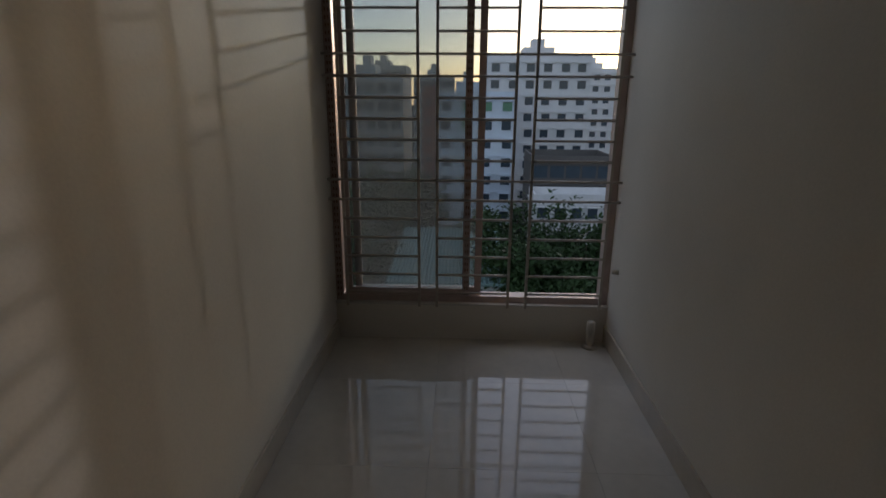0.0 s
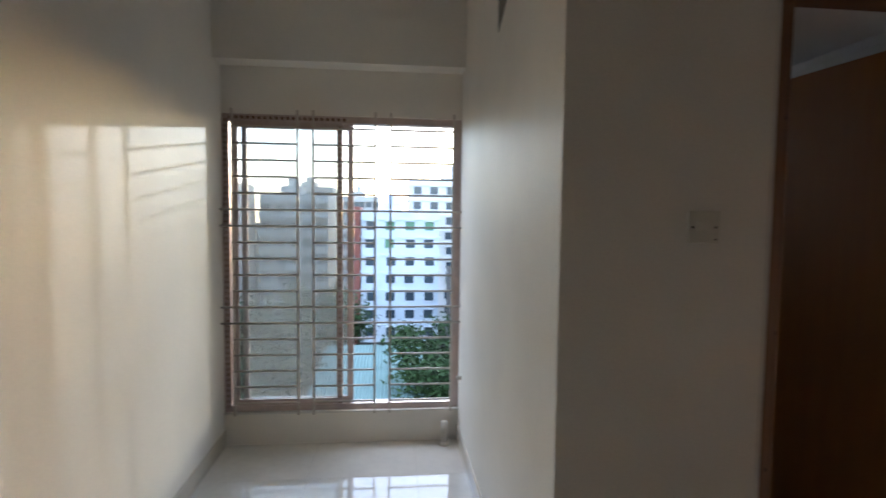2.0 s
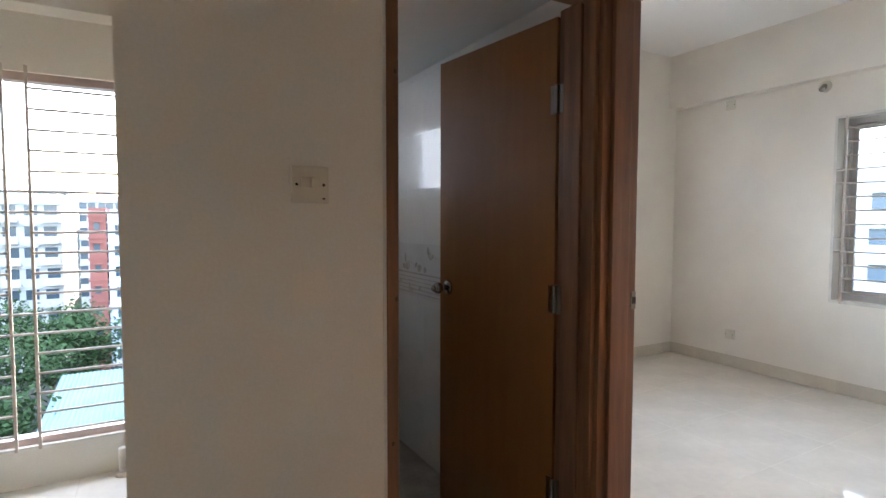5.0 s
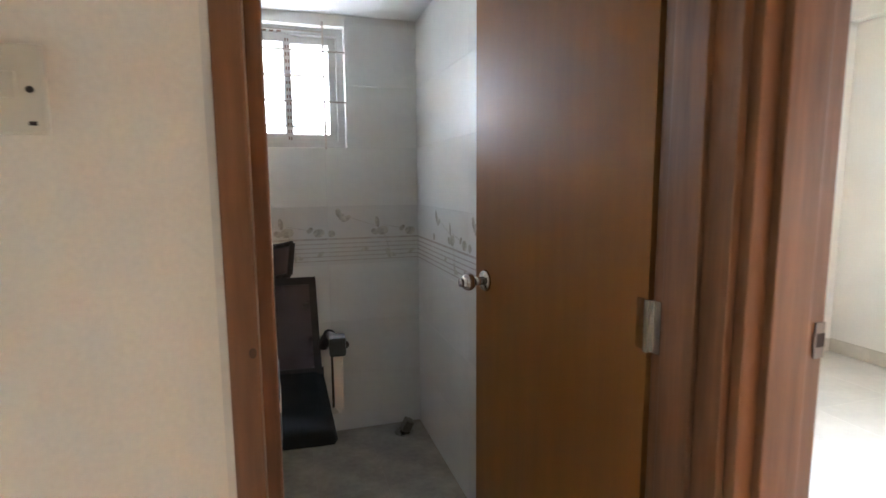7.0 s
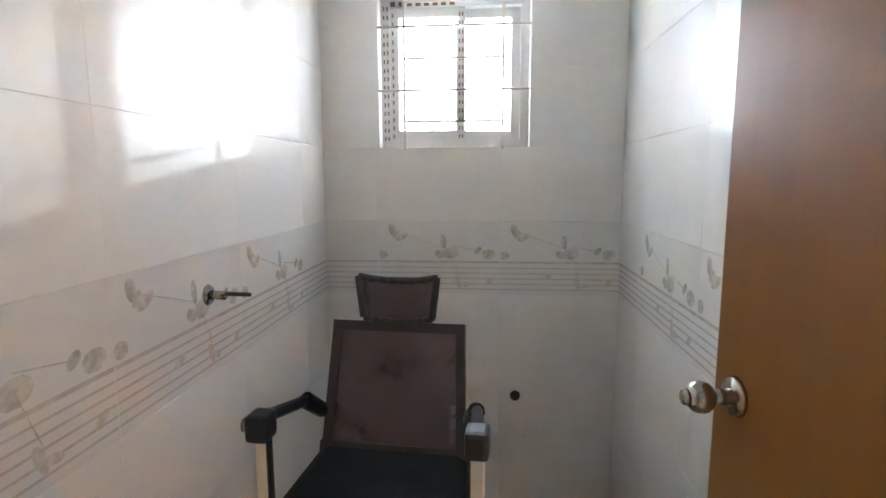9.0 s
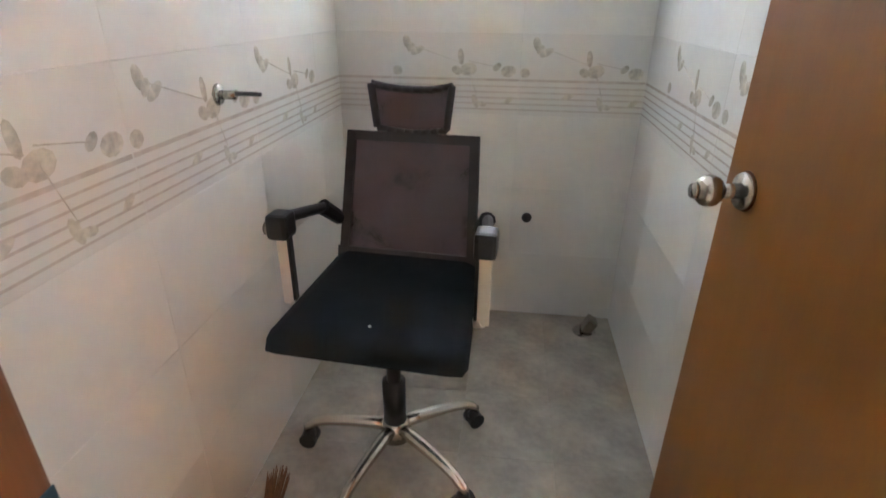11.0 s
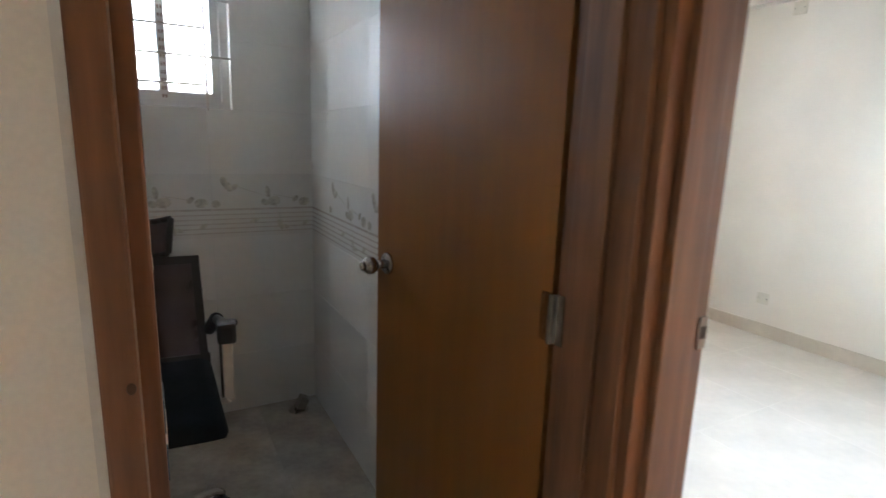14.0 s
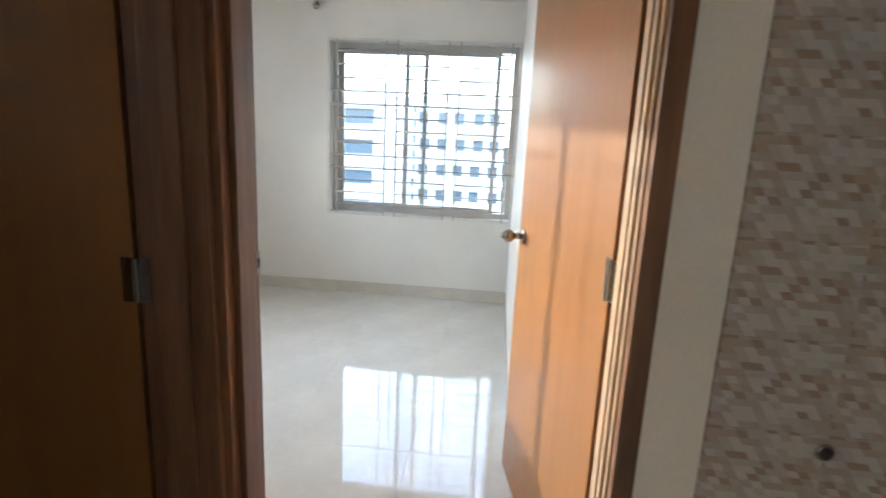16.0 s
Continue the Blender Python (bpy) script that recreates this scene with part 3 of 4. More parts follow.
# thin wedge high on the alcove wall, its dark colour stands for a niche's shade
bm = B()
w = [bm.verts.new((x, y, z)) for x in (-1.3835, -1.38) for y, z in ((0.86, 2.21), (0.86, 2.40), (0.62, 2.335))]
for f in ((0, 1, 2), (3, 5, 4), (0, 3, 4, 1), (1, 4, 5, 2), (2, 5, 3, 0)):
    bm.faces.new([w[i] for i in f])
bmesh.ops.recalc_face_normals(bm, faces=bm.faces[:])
tagged(part("niche_shade_wedge", bm, mat("niche_shade_grey", (0.16, 0.14, 0.12), 0.9)), "thin dark wedge on the wall, a niche's shade in its colour", "niche", kind="structure")

# tape on the bathroom jamb
tape = thing("tape_patch", Matrix.Translation((-0.733, 0.0952, 1.04)), "blue and white tape round the door jamb", "tape")
part("blue_tape", box(B(), 0, 0.0012, -0.040, 0.0125, 0.0, 0.042, 0.0004), BLUE, tape)
part("blue_tape", box(B(), 0, 0.0012, -0.026, 0.0125, -0.070, -0.016, 0.0004), BLUE, tape)
part("white_tape", box(B(), 0, 0.0018, -0.032, 0.0128, -0.018, 0.006, 0.0004), WHITET, tape)

# clutter beside the chair
rnd = random.Random(7)
br = thing("hand_broom", Matrix.Translation((-1.10, 0.86, 0.0)) @ Matrix.Rotation(radians(12), 4, "Z"), "short brown bristle broom lying on the floor", "broom")
bm = B()
for i in range(46):
    x, z = rnd.uniform(-0.028, 0.028), rnd.uniform(0.008, 0.045)
    tube(bm, (x * 0.6, 0.0, z * 0.7 + 0.005), (x * 1.25, rnd.uniform(0.15, 0.18), z * 1.2), 0.0028, 0.0016, 5)
tagged(part("bristles", bm, BRISTLE, br, "stiff brown bristles"), kind="stuff")
part("binding", box(B(), -0.024, 0.024, -0.025, 0.012, 0.006, 0.042, 0.006), BLACKP, br)
part("handle", tube(B(), (0, -0.02, 0.024), (0.01, -0.30, 0.02), 0.011, 0.012, 10), PALEW, br, "pale wooden handle", True)
st = thing("wooden_stick", Matrix.Translation((-0.97, 0.84, 0.012)) @ Matrix.Rotation(radians(8), 4, "Z"), "pale raw wooden stick on the floor", "stick")
part("stick", box(B(), -0.012, 0.012, -0.20, 0.05, -0.011, 0.011, 0.003), PALEW, st)
bs = thing("bristle_brush", Matrix.Translation((-0.93, 0.82, 0.0)) @ Matrix.Rotation(radians(-150), 4, "Z"), "dark worn brush lying on the floor", "brush")
bm = B()
for i in range(30):
    x = rnd.uniform(-0.02, 0.02)
    tube(bm, (x * 0.5, -0.06, 0.015), (x * 1.5, rnd.uniform(0.09, 0.14), rnd.uniform(0.006, 0.04)), 0.0026, 0.0015, 5)
tagged(part("bristles", bm, BRISTLE, bs), kind="stuff")
part("binding", box(B(), -0.016, 0.016, -0.085, -0.05, 0.004, 0.03, 0.005), BLACKP, bs)
bm = B()
bmesh.ops.create_grid(bm, x_segments=16, y_segments=16, size=0.075)
for v in bm.verts:
    v.co.z = 0.02 + 0.028 * abs(noise.noise(v.co * 28)) + 0.012 * noise.noise(v.co * 70)
    v.co.z *= max(0.12, 1 - (v.co.xy.length / 0.1) ** 3)
bmesh.ops.solidify(bm, geom=bm.faces[:], thickness=0.002)
pk = tagged(part("plastic_packet", bm, BAG, None, "", True, Matrix.Translation((-1.03, 0.79, 0.003))), "crumpled grey plastic packet on the floor", "packet")

# filler line beside the bathroom frame and chipped spots on the jambs
structure("trim_filler", [(-0.795, -0.786, -0.003, 0.0, 0.0, 2.117)], PLASTER, "pale filler line between wall and door frame", "trim")
jamb = bpy.data.objects["jamb"]
for y, z, h in ((0.058, 1.243, 0.024), (0.075, 0.86, 0.012), (0.07, 1.52, 0.01)):
    bm = B()
    ball(bm, (-0.733, y, z), 0.0010, 0.0035, h / 2, 10)
    part("paint_chip", bm, PLASTER, jamb, "chipped pale spot", True)
for x, z in ((-0.759, 1.129), (-0.770, 0.74), (-0.762, 1.72)):
    part("knot", ball(B(), (x, -0.006, z), 0.0045, 0.0008, 0.0065, 12), HOLE if z < 0 else BARKN, jamb, "dark wood knot", True)


# ---- outside ----
GROUND = mat("dusty_city_ground", (0.06, 0.06, 0.05), 1.0, var=0.3, scale=0.05, fine=0.8, bump=0, spec=0.0)
tagged(part("ground", box(B(), -1500, 1500, -1500, 1500, -20.5, -20.0), GROUND), "dusty ground of the city far below", "ground", kind="structure")
CONC = {}
for nm, col in (("pale_blue_facade", (0.62, 0.68, 0.74)), ("white_facade", (0.70, 0.69, 0.67)), ("grey_facade", (0.42, 0.42, 0.40)), ("beige_facade", (0.52, 0.48, 0.42)), ("red_brown_facade", (0.22, 0.08, 0.06)), ("dark_concrete", (0.12, 0.11, 0.10))):
    CONC[nm] = mat(nm, col, 0.85, var=0.12, scale=0.25, fine=2.5, bump=0)
WIN = mat("dark_window_glass", (0.06, 0.08, 0.10), 0.15, var=0.3, scale=0.6, bump=0)
# lighter copy of WIN for west faces, with the air's haze mixed into its colour
HAZEWIN = mat("hazed_window_glass", (0.13, 0.17, 0.21), 0.2, var=0.2, scale=0.6, bump=0)
GREENW = mat("green_curtain_glass", (0.12, 0.26, 0.16), 0.3, var=0.2, scale=0.6, bump=0)
ROOFT = mat("teal_metal_roof", (0.20, 0.28, 0.26), 0.9, 0.0, var=0.12, scale=0.3, bump=0, spec=0.05)
LEAFM = mat("tree_leaves", (0.035, 0.062, 0.020), 0.7, var=0.5, scale=0.8, fine=8, bump=0, spec=0.15)
BARK = mat("tree_bark", (0.10, 0.075, 0.05), 0.9, var=0.3, scale=4, bump=0)


def building(label, x0, x1, y0, y1, ztop, material, cols, face="s", storey=3.0, win=(1.5, 1.4), pent=True, green=(), seed=1, balcony=False, zbot=-20.0):
    rnd = random.Random(seed)
    b = thing("apartment_building", Matrix.Translation(((x0 + x1) / 2, (y0 + y1) / 2, zbot)), label, "building", "city buildings")
    hx, hy, h = (x1 - x0) / 2, (y1 - y0) / 2, ztop - zbot
    bm = box(B(), -hx, hx, -hy, hy, 0, h)
    n = int(h / storey)
    ledges = []
    for k in range(1, n + 1):
        z = h - k * storey + storey
        ledges.append(z - 0.35)
    part("wall", bm, material, b)
    lm = part("ledge", box(B(), -hx - 0.15, hx + 0.15, -hy - 0.15, hy + 0.15, 0, 0.23), material, b, "", False, Matrix.Translation((0, 0, ledges[0]))).data
    for z in ledges[1:]:
        share("ledge", lm, b, Matrix.Translation((0, 0, z)))
    rf = B()
    for q in ((-hx, hx, -hy, -hy + 0.2), (-hx, hx, hy - 0.2, hy), (-hx, -hx + 0.2, -hy + 0.2, hy - 0.2), (hx - 0.2, hx, -hy + 0.2, hy - 0.2)):
        box(rf, *q, h, h + 1.0)
    roof = part("roof", rf, material, b)
    if pent:
        p = B()
        px = rnd.uniform(-hx * 0.4, hx * 0.3)
        box(p, px - hx * 0.3, px + hx * 0.3, -hy * 0.5, hy * 0.5, h, h + 2.6)
        box(p, px - hx * 0.12, px + hx * 0.12, -hy * 0.3, hy * 0.3, h + 2.6, h + 4.2)
        part("stair_tower", p, material, roof)
    along = hx if face == "s" else hy
    ww, wh = win
    wm = box(B(), -ww / 2, ww / 2, -0.12, 0.1, 0, wh)
    proto = part("window", wm, WIN if face == "s" else HAZEWIN, b)
    gm = proto.data.copy()
    gm.materials[0] = GREENW
    sh = part("sunshade", box(B(), -ww / 2 - 0.2, ww / 2 + 0.2, -0.55, 0, 0, 0.12), material, b)
    bal = part("balcony", box(box(B(), -ww / 2 - 0.3, ww / 2 + 0.3, -1.2, 0, -0.1, 0.1), -ww / 2 - 0.3, ww / 2 + 0.3, -1.2, -1.08, 0.1, 0.95), material, b) if balcony else None
    first = True
    for k in range(n):
        z = h - (k + 1) * storey + 0.95
        for c in range(cols):
            u = -along + (c + 0.5) * 2 * along / cols + rnd.uniform(-0.15, 0.15)
            m = Matrix.Translation((u, -hy, z)) if face == "s" else Matrix.Translation((-hx, -u, z)) @ Matrix.Rotation(-math.pi / 2, 4, "Z")
            if first:
                proto.matrix_basis, sh.matrix_basis = m, m @ Matrix.Translation((0, 0, wh + 0.1))
                if bal:
                    bal.matrix_basis = m @ Matrix.Translation((0, 0, -0.9))
                first = False
                continue
            share("window", gm if (k, c) in green else proto.data, b, m)
            share("sunshade", sh.data, b, m @ Matrix.Translation((0, 0, wh + 0.1)))
            if bal and c % 2 == 0:
                share("balcony", bal.data, b, m @ Matrix.Translation((0, 0, -0.9)))
    return b


building("pale blue-white apartment block with small dark windows", -6.6, 6.5, 88, 99, 1.2, CONC["pale_blue_facade"], 4, green={(0, 1), (0, 2), (1, 1), (0, 3)}, seed=3)
building("narrow red-brown building beside the pale block", -8.8, -6.75, 87, 98, 2.0, CONC["red_brown_facade"], 1, win=(0.7, 1.0), pent=False, seed=4)
building("tall white apartment tower with rows of windows", 2.0, 21.5, 104, 118, 8.0, CONC["white_facade"], 6, seed=5)
building("dark unfinished concrete building with open floors", 7.5, 19.0, 74, 84, -7.5, CONC["dark_concrete"], 5, win=(1.9, 1.9), pent=False, seed=6)
building("low white building behind the trees", 7.0, 20.0, 66, 72, -11.5, CONC["white_facade"], 6, win=(1.2, 1.3), pent=False, seed=12)
building("hazy grey apartment block with balconies", -24.0, -12.5, 92, 104, 4.0, CONC["grey_facade"], 5, seed=7, balcony=True)
building("beige apartment block far off", -36.0, -25.5, 80, 95, 5.5, CONC["beige_facade"], 5, seed=8, balcony=True)
building("distant grey apartment block", -16.0, -5.0, 150, 165, 6.0, CONC["grey_facade"], 6, seed=9)
building("distant beige apartment block", -34.0, -19.0, 160, 175, 9.0, CONC["beige_facade"], 7, seed=10)
building("distant white apartment block", -60.0, -40.0, 130, 150, 6.0, CONC["white_facade"], 7, seed=11)
building("distant pale apartment tower", 26.0, 44.0, 150, 165, 8.0, CONC["white_facade"], 6, seed=13)
building("white apartment block across from the bedroom", 52, 64, 11.3, 26.0, 4.4, CONC["white_facade"], 3, "w", win=(3.0, 1.3), seed=14)
building("white apartment tower with rows of windows", 62, 74, -1.0, 9.4, 4.9, CONC["white_facade"], 5, "w", win=(1.1, 1.2), seed=15)
building("pale far apartment block", 110, 125, 15, 40, 8.0, CONC["pale_blue_facade"], 7, "w", seed=16)
building("pale apartment block seen past the trees", 78, 90, -40, -20, 3.0, CONC["white_facade"], 6, "w", seed=17)

# long teal sheet-metal shed roof
sr = thing("shed_roof", Matrix.Translation((-3.2, 44, -12.4)), "pale teal corrugated metal shed roof", "roof")
bm = B()
for i in range(31):
    x = -4.6 + i * 0.3
    tube(bm, (x, -7, 0.0), (x, 7, 0.9), 0.17, None, 6)
part("sheet", bm, ROOFT, sr)
part("shed_wall", box(B(), -4.5, 4.3, -6.8, 6.8, -7.6, -0.2), CONC["grey_facade"], sr)


def tree(m, h, spread, n, seed):
    rnd = random.Random(seed)
    t = thing("tree", m, "dark green leafy tree among the buildings", "tree", "trees outside")
    tr = tube(B(), (0, 0, 0), (0.2, 0.1, h * 0.5), 0.28, 0.17, 8)
    tips = []
    for k in range(9):
        a, e = rnd.uniform(0, 6.283), rnd.uniform(0.35, 1.0)
        p = Vector((0.2, 0.1, h * rnd.uniform(0.32, 0.5)))
        q = p + Vector((math.cos(a) * spread * 0.62, math.sin(a) * spread * 0.62, h * 0.42 * e))
        tube(tr, p, q, 0.10, 0.03, 6)
        tips += [q, p.lerp(q, 0.65)]
    part("trunk", tr, BARK, t)
    vs, fs = [], []
    for k in range(n):
        c = rnd.choice(tips)
        d = Vector((rnd.gauss(0, 1), rnd.gauss(0, 1), rnd.gauss(0, 0.7))) * spread * 0.2 + c
        s = rnd.uniform(0.15, 0.34)
        r = Euler((rnd.uniform(-0.9, 0.9), rnd.uniform(-0.9, 0.9), rnd.uniform(0, 6.3))).to_matrix()
        i = len(vs)
        for p in ((-s, 0, 0), (0, -s * 0.5, 0.03), (s, 0, 0), (0, s * 0.5, 0.03)):
            vs.append(d + r @ Vector(p))
        fs.append((i, i + 1, i + 2, i + 3))
    me = bpy.data.meshes.new("crown")
    me.from_pydata(vs, [], fs)
    me.materials.append(LEAFM)
    c = new("crown", me)
    c.parent = t
    return t


for i, (x, y, h, s) in enumerate(((1.6, 40, 12.2, 4.2), (5.5, 43, 12.6, 4.6), (9.6, 47, 12.5, 5), (-13, 55, 14, 6.5), (-8.5, 62, 13.5, 5.0), (-18, 50, 13, 6.0), (4.0, 37, 9.5, 3.6), (-22, 60, 14, 6), (-12.5, 44, 11.5, 4.8), (-16, 38, 12, 5.0), (-11.5, 34, 9.5, 3.2), (-11, 68, 15, 5.0), (8.0, 41, 11.5, 4.4), (2.6, 52, 11.5, 4.5))):
    tree(Matrix.Translation((x, y, -20)), h, s, 4200, 30 + i)


# ---- tiles, last ----
def tile_mesh(name, w, h, d, material, bev=0.002):
    bm = box(B(), 0.0002, w - 0.0002, 0.0002, h - 0.0002, -d, 0)
    top = [e for e in bm.edges if all(abs(v.co.z) < 1e-6 for v in e.verts)]
    bmesh.ops.bevel(bm, geom=top, offset=bev, segments=1, affect="EDGES")
    me = bpy.data.meshes.new(name)
    bm.to_mesh(me)
    bm.free()
    me.materials.append(material)
    return me


MESHES = {}


def lay(parent, u0, u1, v0, v1, us, vs, m, material, d=0.008, name="tile", bev=0.0008):
    """Tiles between the joint lines us and vs, cut at the edges; m lays the local plane."""
    us = [u0] + [u for u in us if u0 + 0.02 < u < u1 - 0.02] + [u1]
    vs = [v0] + [v for v in vs if v0 + 0.02 < v < v1 - 0.02] + [v1]
    out = []
    for a, b in zip(us, us[1:]):
        for c, e in zip(vs, vs[1:]):
            mm = material(c, e) if callable(material) else material
            key = (round(b - a, 3), round(e - c, 3), mm.name, d)
            if key not in MESHES:
                MESHES[key] = tile_mesh(name, b - a, e - c, d, mm, bev)
            out.append((share(name, MESHES[key], parent, m @ Matrix.Translation((a, c, 0))), a, b, c, e))
    return out


def steps(a, s, n):
    return [a + s * i for i in range(-n, n)]


I4 = Matrix.Identity(4)
gx, gy = steps(-1.67, 0.6, 12), steps(0.91, 0.6, 14)
lay(floor_hall, -2.84, -1.38, 0.0, 1.97, gx, gy, I4, FLOOR, 0.006, bev=0.0006)
lay(floor_hall, -2.84, -0.04, -7.0, 0.0, gx, gy, I4, FLOOR, 0.006, bev=0.0006)
lay(floor_bed, 0.11, 3.32, -0.735, 2.27, steps(0.4, 0.6, 8), gy, I4, FLOOR, 0.006, bev=0.0006)
lay(floor_bed, -0.04, 0.11, -0.893, -0.023, [], [], I4, FLOOR, 0.006, bev=0.0006)
lay(floor_bed, 0.11, 1.02, -0.95, -0.735, [], [], I4, FLOOR, 0.006, bev=0.0006)
lay(floor_bath, -1.213, -0.02, 0.15, 2.094, steps(-0.62, 0.3, 8), steps(0.30, 0.3, 10), I4, BFLOOR, 0.006)
lay(floor_bath, -0.728, -0.06, 0.0, 0.15, [], [], I4, FLOOR, 0.006)

# skirting
sk = thing("baseboard", None, "beige tile skirting along the walls", "baseboard", kind="structure")


def skirt(a, b, n):
    a, b, n = Vector((*a, 0)), Vector((*b, 0)), Vector((*n, 0))
    u = (b - a).normalized()
    m = Matrix((( u.x, 0, n.x, a.x), (u.y, 0, n.y, a.y), (0, 1, 0, 0), (0, 0, 0, 1)))
    lay(sk, 0, (b - a).length, 0.0, 0.10, steps(0.3, 0.6, 16), [], m @ Matrix.Translation((0, 0, 0.009)), SKIRT, 0.009, "skirting_tile")


skirt((-2.84, -7.0), (-2.84, 1.97), (1, 0))
skirt((-1.38, 1.97), (-1.38, 0.0), (-1, 0))
skirt((-1.38, 0.0), (-0.777, 0.0), (0, -1))
skirt((3.32, 2.27), (3.32, -0.735), (-1, 0))
skirt((0.11, 2.27), (3.32, 2.27), (0, -1))
skirt((1.02, -0.735), (3.32, -0.735), (0, 1))

# bathroom wall tiles: 0.5 x 0.3 with one printed row
zr = [0.005 + 0.3 * i for i in range(9)]
pick = lambda c, e: TILED if 0.8 < c < 1.0 else TILEW
tw = thing("tiled_wall", None, "glazed cream bathroom wall tiles with a printed flower band", "wall tiles", kind="structure")


def side(a, b, n, us):
    a, b, n = Vector((*a, 0)), Vector((*b, 0)), Vector((*n, 0))
    u = (b - a).normalized()
    m = Matrix(((u.x, 0, n.x, a.x), (u.y, 0, n.y, a.y), (0, 1, 0, 0), (0, 0, 0, 1)))
    return m, (b - a).length


motif = B()
for (cx, cz, sx, sz, an) in ((0.06, 0.265, 0.016, 0.026, 0.3), (0.10, 0.235, 0.03, 0.013, 0.5), (0.075, 0.245, 0.012, 0.02, -0.6), (0.27, 0.215, 0.012, 0.03, 0.1), (0.30, 0.17, 0.034, 0.024, 0.2), (0.255, 0.165, 0.022, 0.016, -0.4), (0.41, 0.18, 0.02, 0.012, 0.7), (0.455, 0.165, 0.03, 0.022, 0.1), (0.33, 0.05, 0.012, 0.028, 0.35), (0.355, 0.04, 0.02, 0.010, -0.2), (0.20, 0.075, 0.026, 0.010, 0.4), (0.46, 0.055, 0.022, 0.010, 0.6), (0.02, 0.16, 0.02, 0.018, 0)):
    bmesh.ops.create_circle(motif, cap_ends=True, segments=10, radius=1, matrix=Matrix.Translation((cx, cz, 0.0006)) @ Matrix.Rotation(an, 4, "Z") @ Matrix.Diagonal((sx, sz, 1, 1)))
for p, q in (((0.06, 0.26), (0.28, 0.19)), ((0.30, 0.17), (0.34, 0.06)), ((0.41, 0.18), (0.30, 0.2))):
    tube(motif, (*p, 0.0004), (*q, 0.0004), 0.0012, None, 4)
mm = bpy.data.meshes.new("printed_flowers")
motif.to_mesh(mm)
motif.free()
mm.materials.append(PETAL)
SM = {}
for a, b, n, off in (((-1.213, 0.15), (-1.213, 2.094), (1, 0), 0.18), ((-1.213, 2.094), (-0.02, 2.094), (0, -1), 0.22), ((-0.02, 2.094), (-0.02, 0.167), (-1, 0), 0.30)):
    m, ln = side(a, b, n, off)
    if n == (0, -1):
        w0, w1 = 0.235, 0.83
        for u0, u1, v0, v1 in ((0, ln, 0.0, 1.5), (0, w0, 1.5, 2.14), (w1, ln, 1.5, 2.14), (w0, w1, 2.086, 2.14)):
            got = lay(tw, u0, u1, v0, v1, steps(off, 0.5, 6), zr, m, pick, 0.008)
            if v0 == 0.0:
                keep = got
        got = keep
    else:
        got = lay(tw, 0, ln, 0.0, 2.14, steps(off, 0.5, 6), zr, m, pick, 0.008)
    for ob, u0, u1, v0, v1 in got:
        if 0.8 < v0 < 1.0:
            w = round(u1 - u0, 3)
            if w not in SM:
                sb = B()
                for k in range(6):
                    z = 0.018 + k * 0.022
                    box(sb, 0.002, w - 0.002, z, z + (0.005 if k < 5 else 0.009), -0.001, 0.0003)
                me = bpy.data.meshes.new("printed_stripes")
                sb.to_mesh(me)
                sb.free()
                me.materials.append(STRIPE)
                SM[w] = me
            share("printed_stripes", SM[w], ob, I4)
            if w > 0.42:
                share("printed_flowers", mm, ob, Matrix.Diagonal((w / 0.5, 1, 1, 1)))

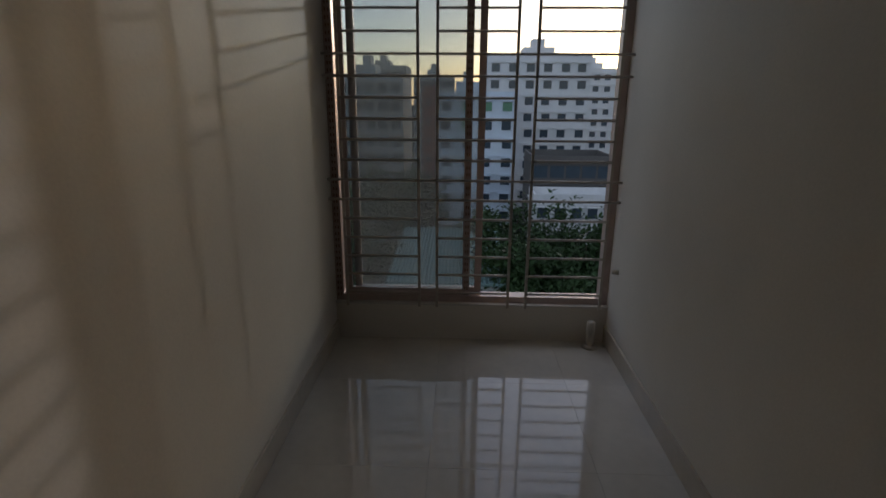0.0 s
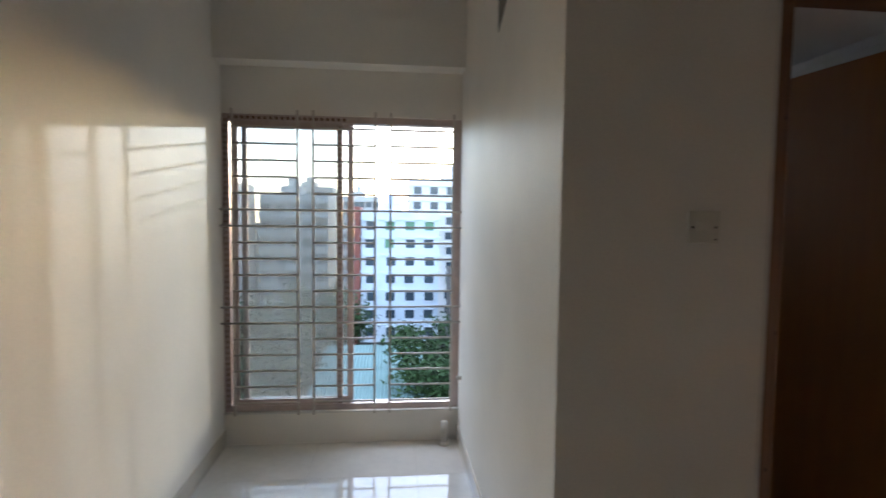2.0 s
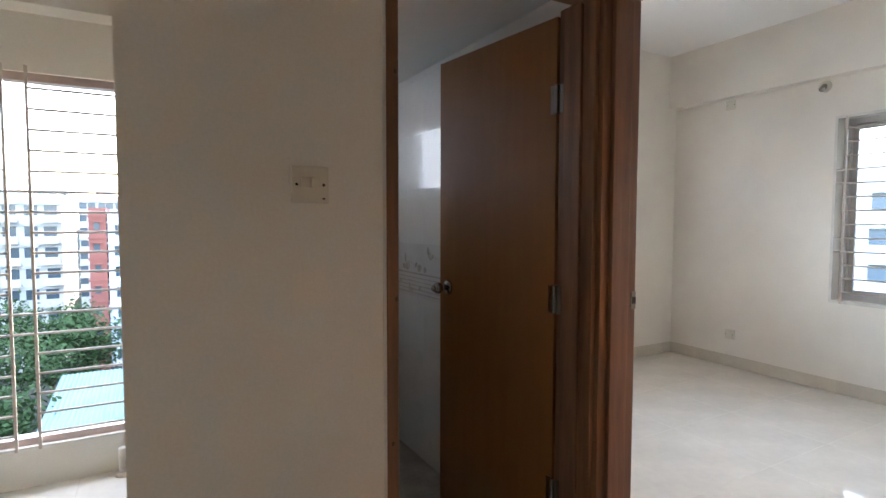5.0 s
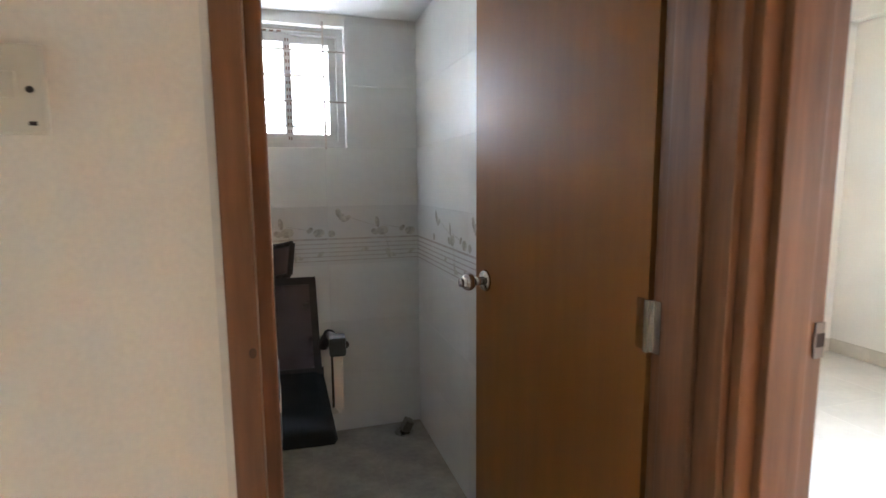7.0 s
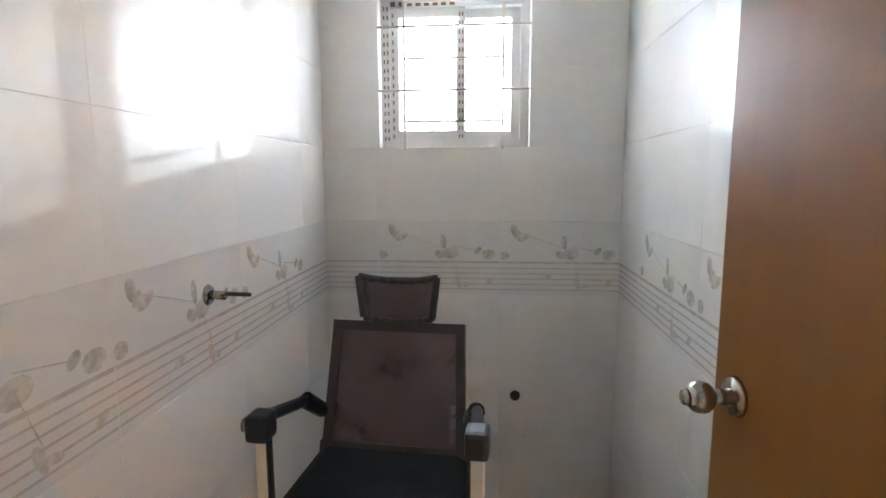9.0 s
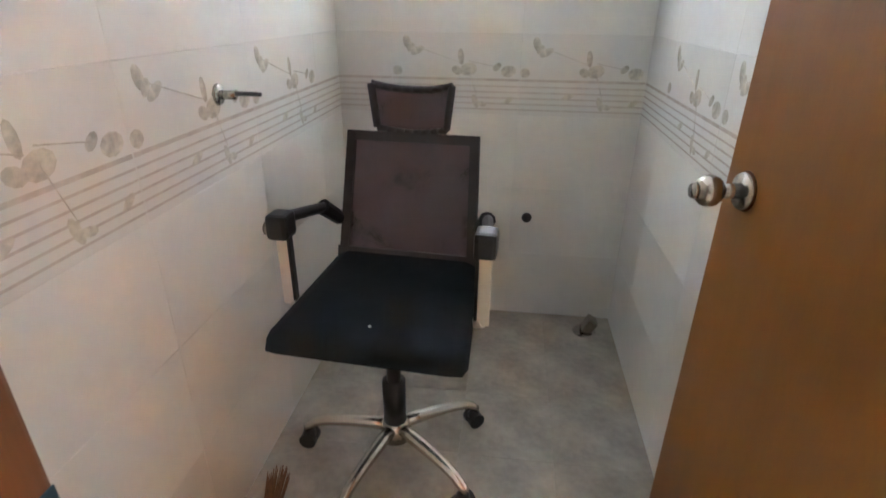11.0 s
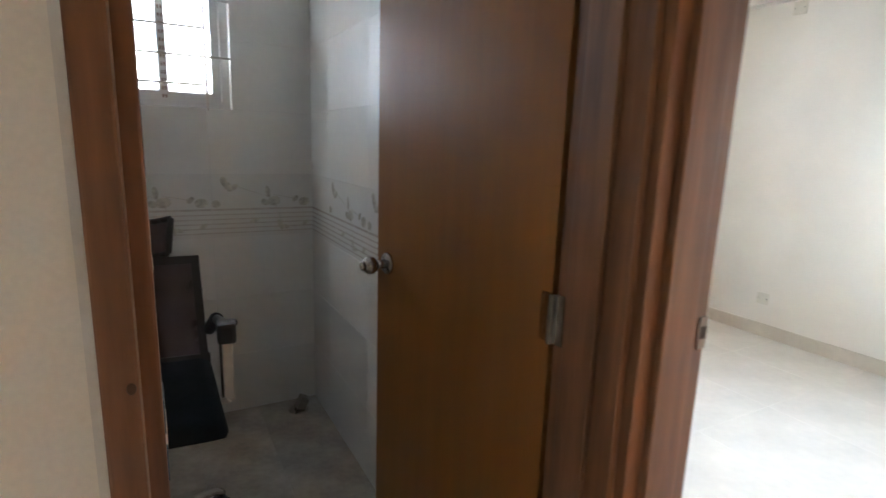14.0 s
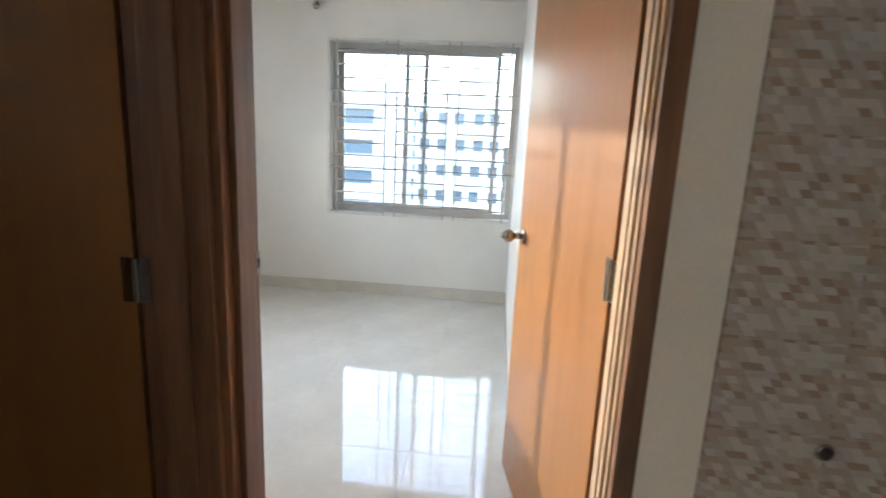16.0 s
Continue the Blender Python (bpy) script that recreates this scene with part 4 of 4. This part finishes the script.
# mosaic-printed dado beside the bedroom door
def mosaic():
    m = bpy.data.materials.new("grey_brown_mosaic_print")
    m.use_nodes = True
    n, l = m.node_tree.nodes, m.node_tree.links
    b = n["Principled BSDF"]
    b.inputs["Roughness"].default_value = 0.3
    tc, sx = n.new("ShaderNodeTexCoord"), n.new("ShaderNodeSeparateXYZ")
    l.new(tc.outputs["Object"], sx.inputs[0])

    def math_(op, x, y):
        q = n.new("ShaderNodeMath")
        q.operation = op
        for i, v in enumerate((x, y)):
            if isinstance(v, float):
                q.inputs[i].default_value = v
            else:
                l.new(v, q.inputs[i])
        return q.outputs[0]

    v = math_("FLOOR", math_("MULTIPLY", sx.outputs[1], 62.0), 0.0)
    sk_ = math_("ADD", math_("MULTIPLY", sx.outputs[0], 46.0), math_("MULTIPLY", sx.outputs[1], 28.0))
    u = math_("FLOOR", sk_, 0.0)
    u2 = math_("FLOOR", math_("MULTIPLY", sk_, 0.5), 0.0)
    cols = []
    for uu in (u, u2):
        cb, wn_ = n.new("ShaderNodeCombineXYZ"), n.new("ShaderNodeTexWhiteNoise")
        wn_.noise_dimensions = "2D"
        l.new(uu, cb.inputs[0])
        l.new(v, cb.inputs[1])
        l.new(cb.outputs[0], wn_.inputs["Vector"])
        cols.append(wn_.outputs["Value"])
    mix = math_("MULTIPLY", math_("ADD", cols[0], cols[1]), 0.5)
    rp = n.new("ShaderNodeValToRGB")
    rp.color_ramp.interpolation = "CONSTANT"
    e = rp.color_ramp.elements
    e[0].position, e[0].color = 0.0, (0.36, 0.27, 0.21, 1)
    e[1].position, e[1].color = 0.28, (0.44, 0.36, 0.29, 1)
    for p, c in ((0.42, (0.48, 0.44, 0.41, 1)), (0.55, (0.56, 0.53, 0.50, 1)), (0.75, (0.45, 0.40, 0.36, 1))):
        q = e.new(p)
        q.color = c
    l.new(mix, rp.inputs[0])
    nz, mx = n.new("ShaderNodeTexNoise"), n.new("ShaderNodeMixRGB")
    nz.inputs["Scale"].default_value = 60
    mx.blend_type = "MULTIPLY"
    mx.inputs[0].default_value = 0.25
    l.new(tc.outputs["Object"], nz.inputs[0])
    l.new(rp.outputs[0], mx.inputs[1])
    l.new(nz.outputs[0], mx.inputs[2])
    l.new(mx.outputs[0], b.inputs["Base Color"])
    return m


MOS = mosaic()
dado = thing("tile_dado", None, "grey and brown mosaic-printed wall tiles", "wall tiles", kind="structure")
m, ln = side((-0.04, -1.072), (-0.04, -2.6), (-1, 0), 0)
lay(dado, 0, ln, 0.0, 2.1, steps(0.24, 0.33, 8), steps(0.03, 0.2, 12), m @ Matrix.Translation((0, 0, 0.008)), MOS, 0.008)
hp = thing("pipe_plug", Matrix.Translation((-0.048, -1.31, 0.792)), "round plugged pipe hole in the mosaic tiles", "pipe")
bm = tube(B(), (0, 0, 0), (-0.008, 0, 0), 0.014, 0.012, 16)
part("plug", bm, HOLE, hp, "", True)
part("ring", tube(B(), (0, 0, 0), (-0.004, 0, 0), 0.019, 0.017, 16), STEEL, hp, "", True)
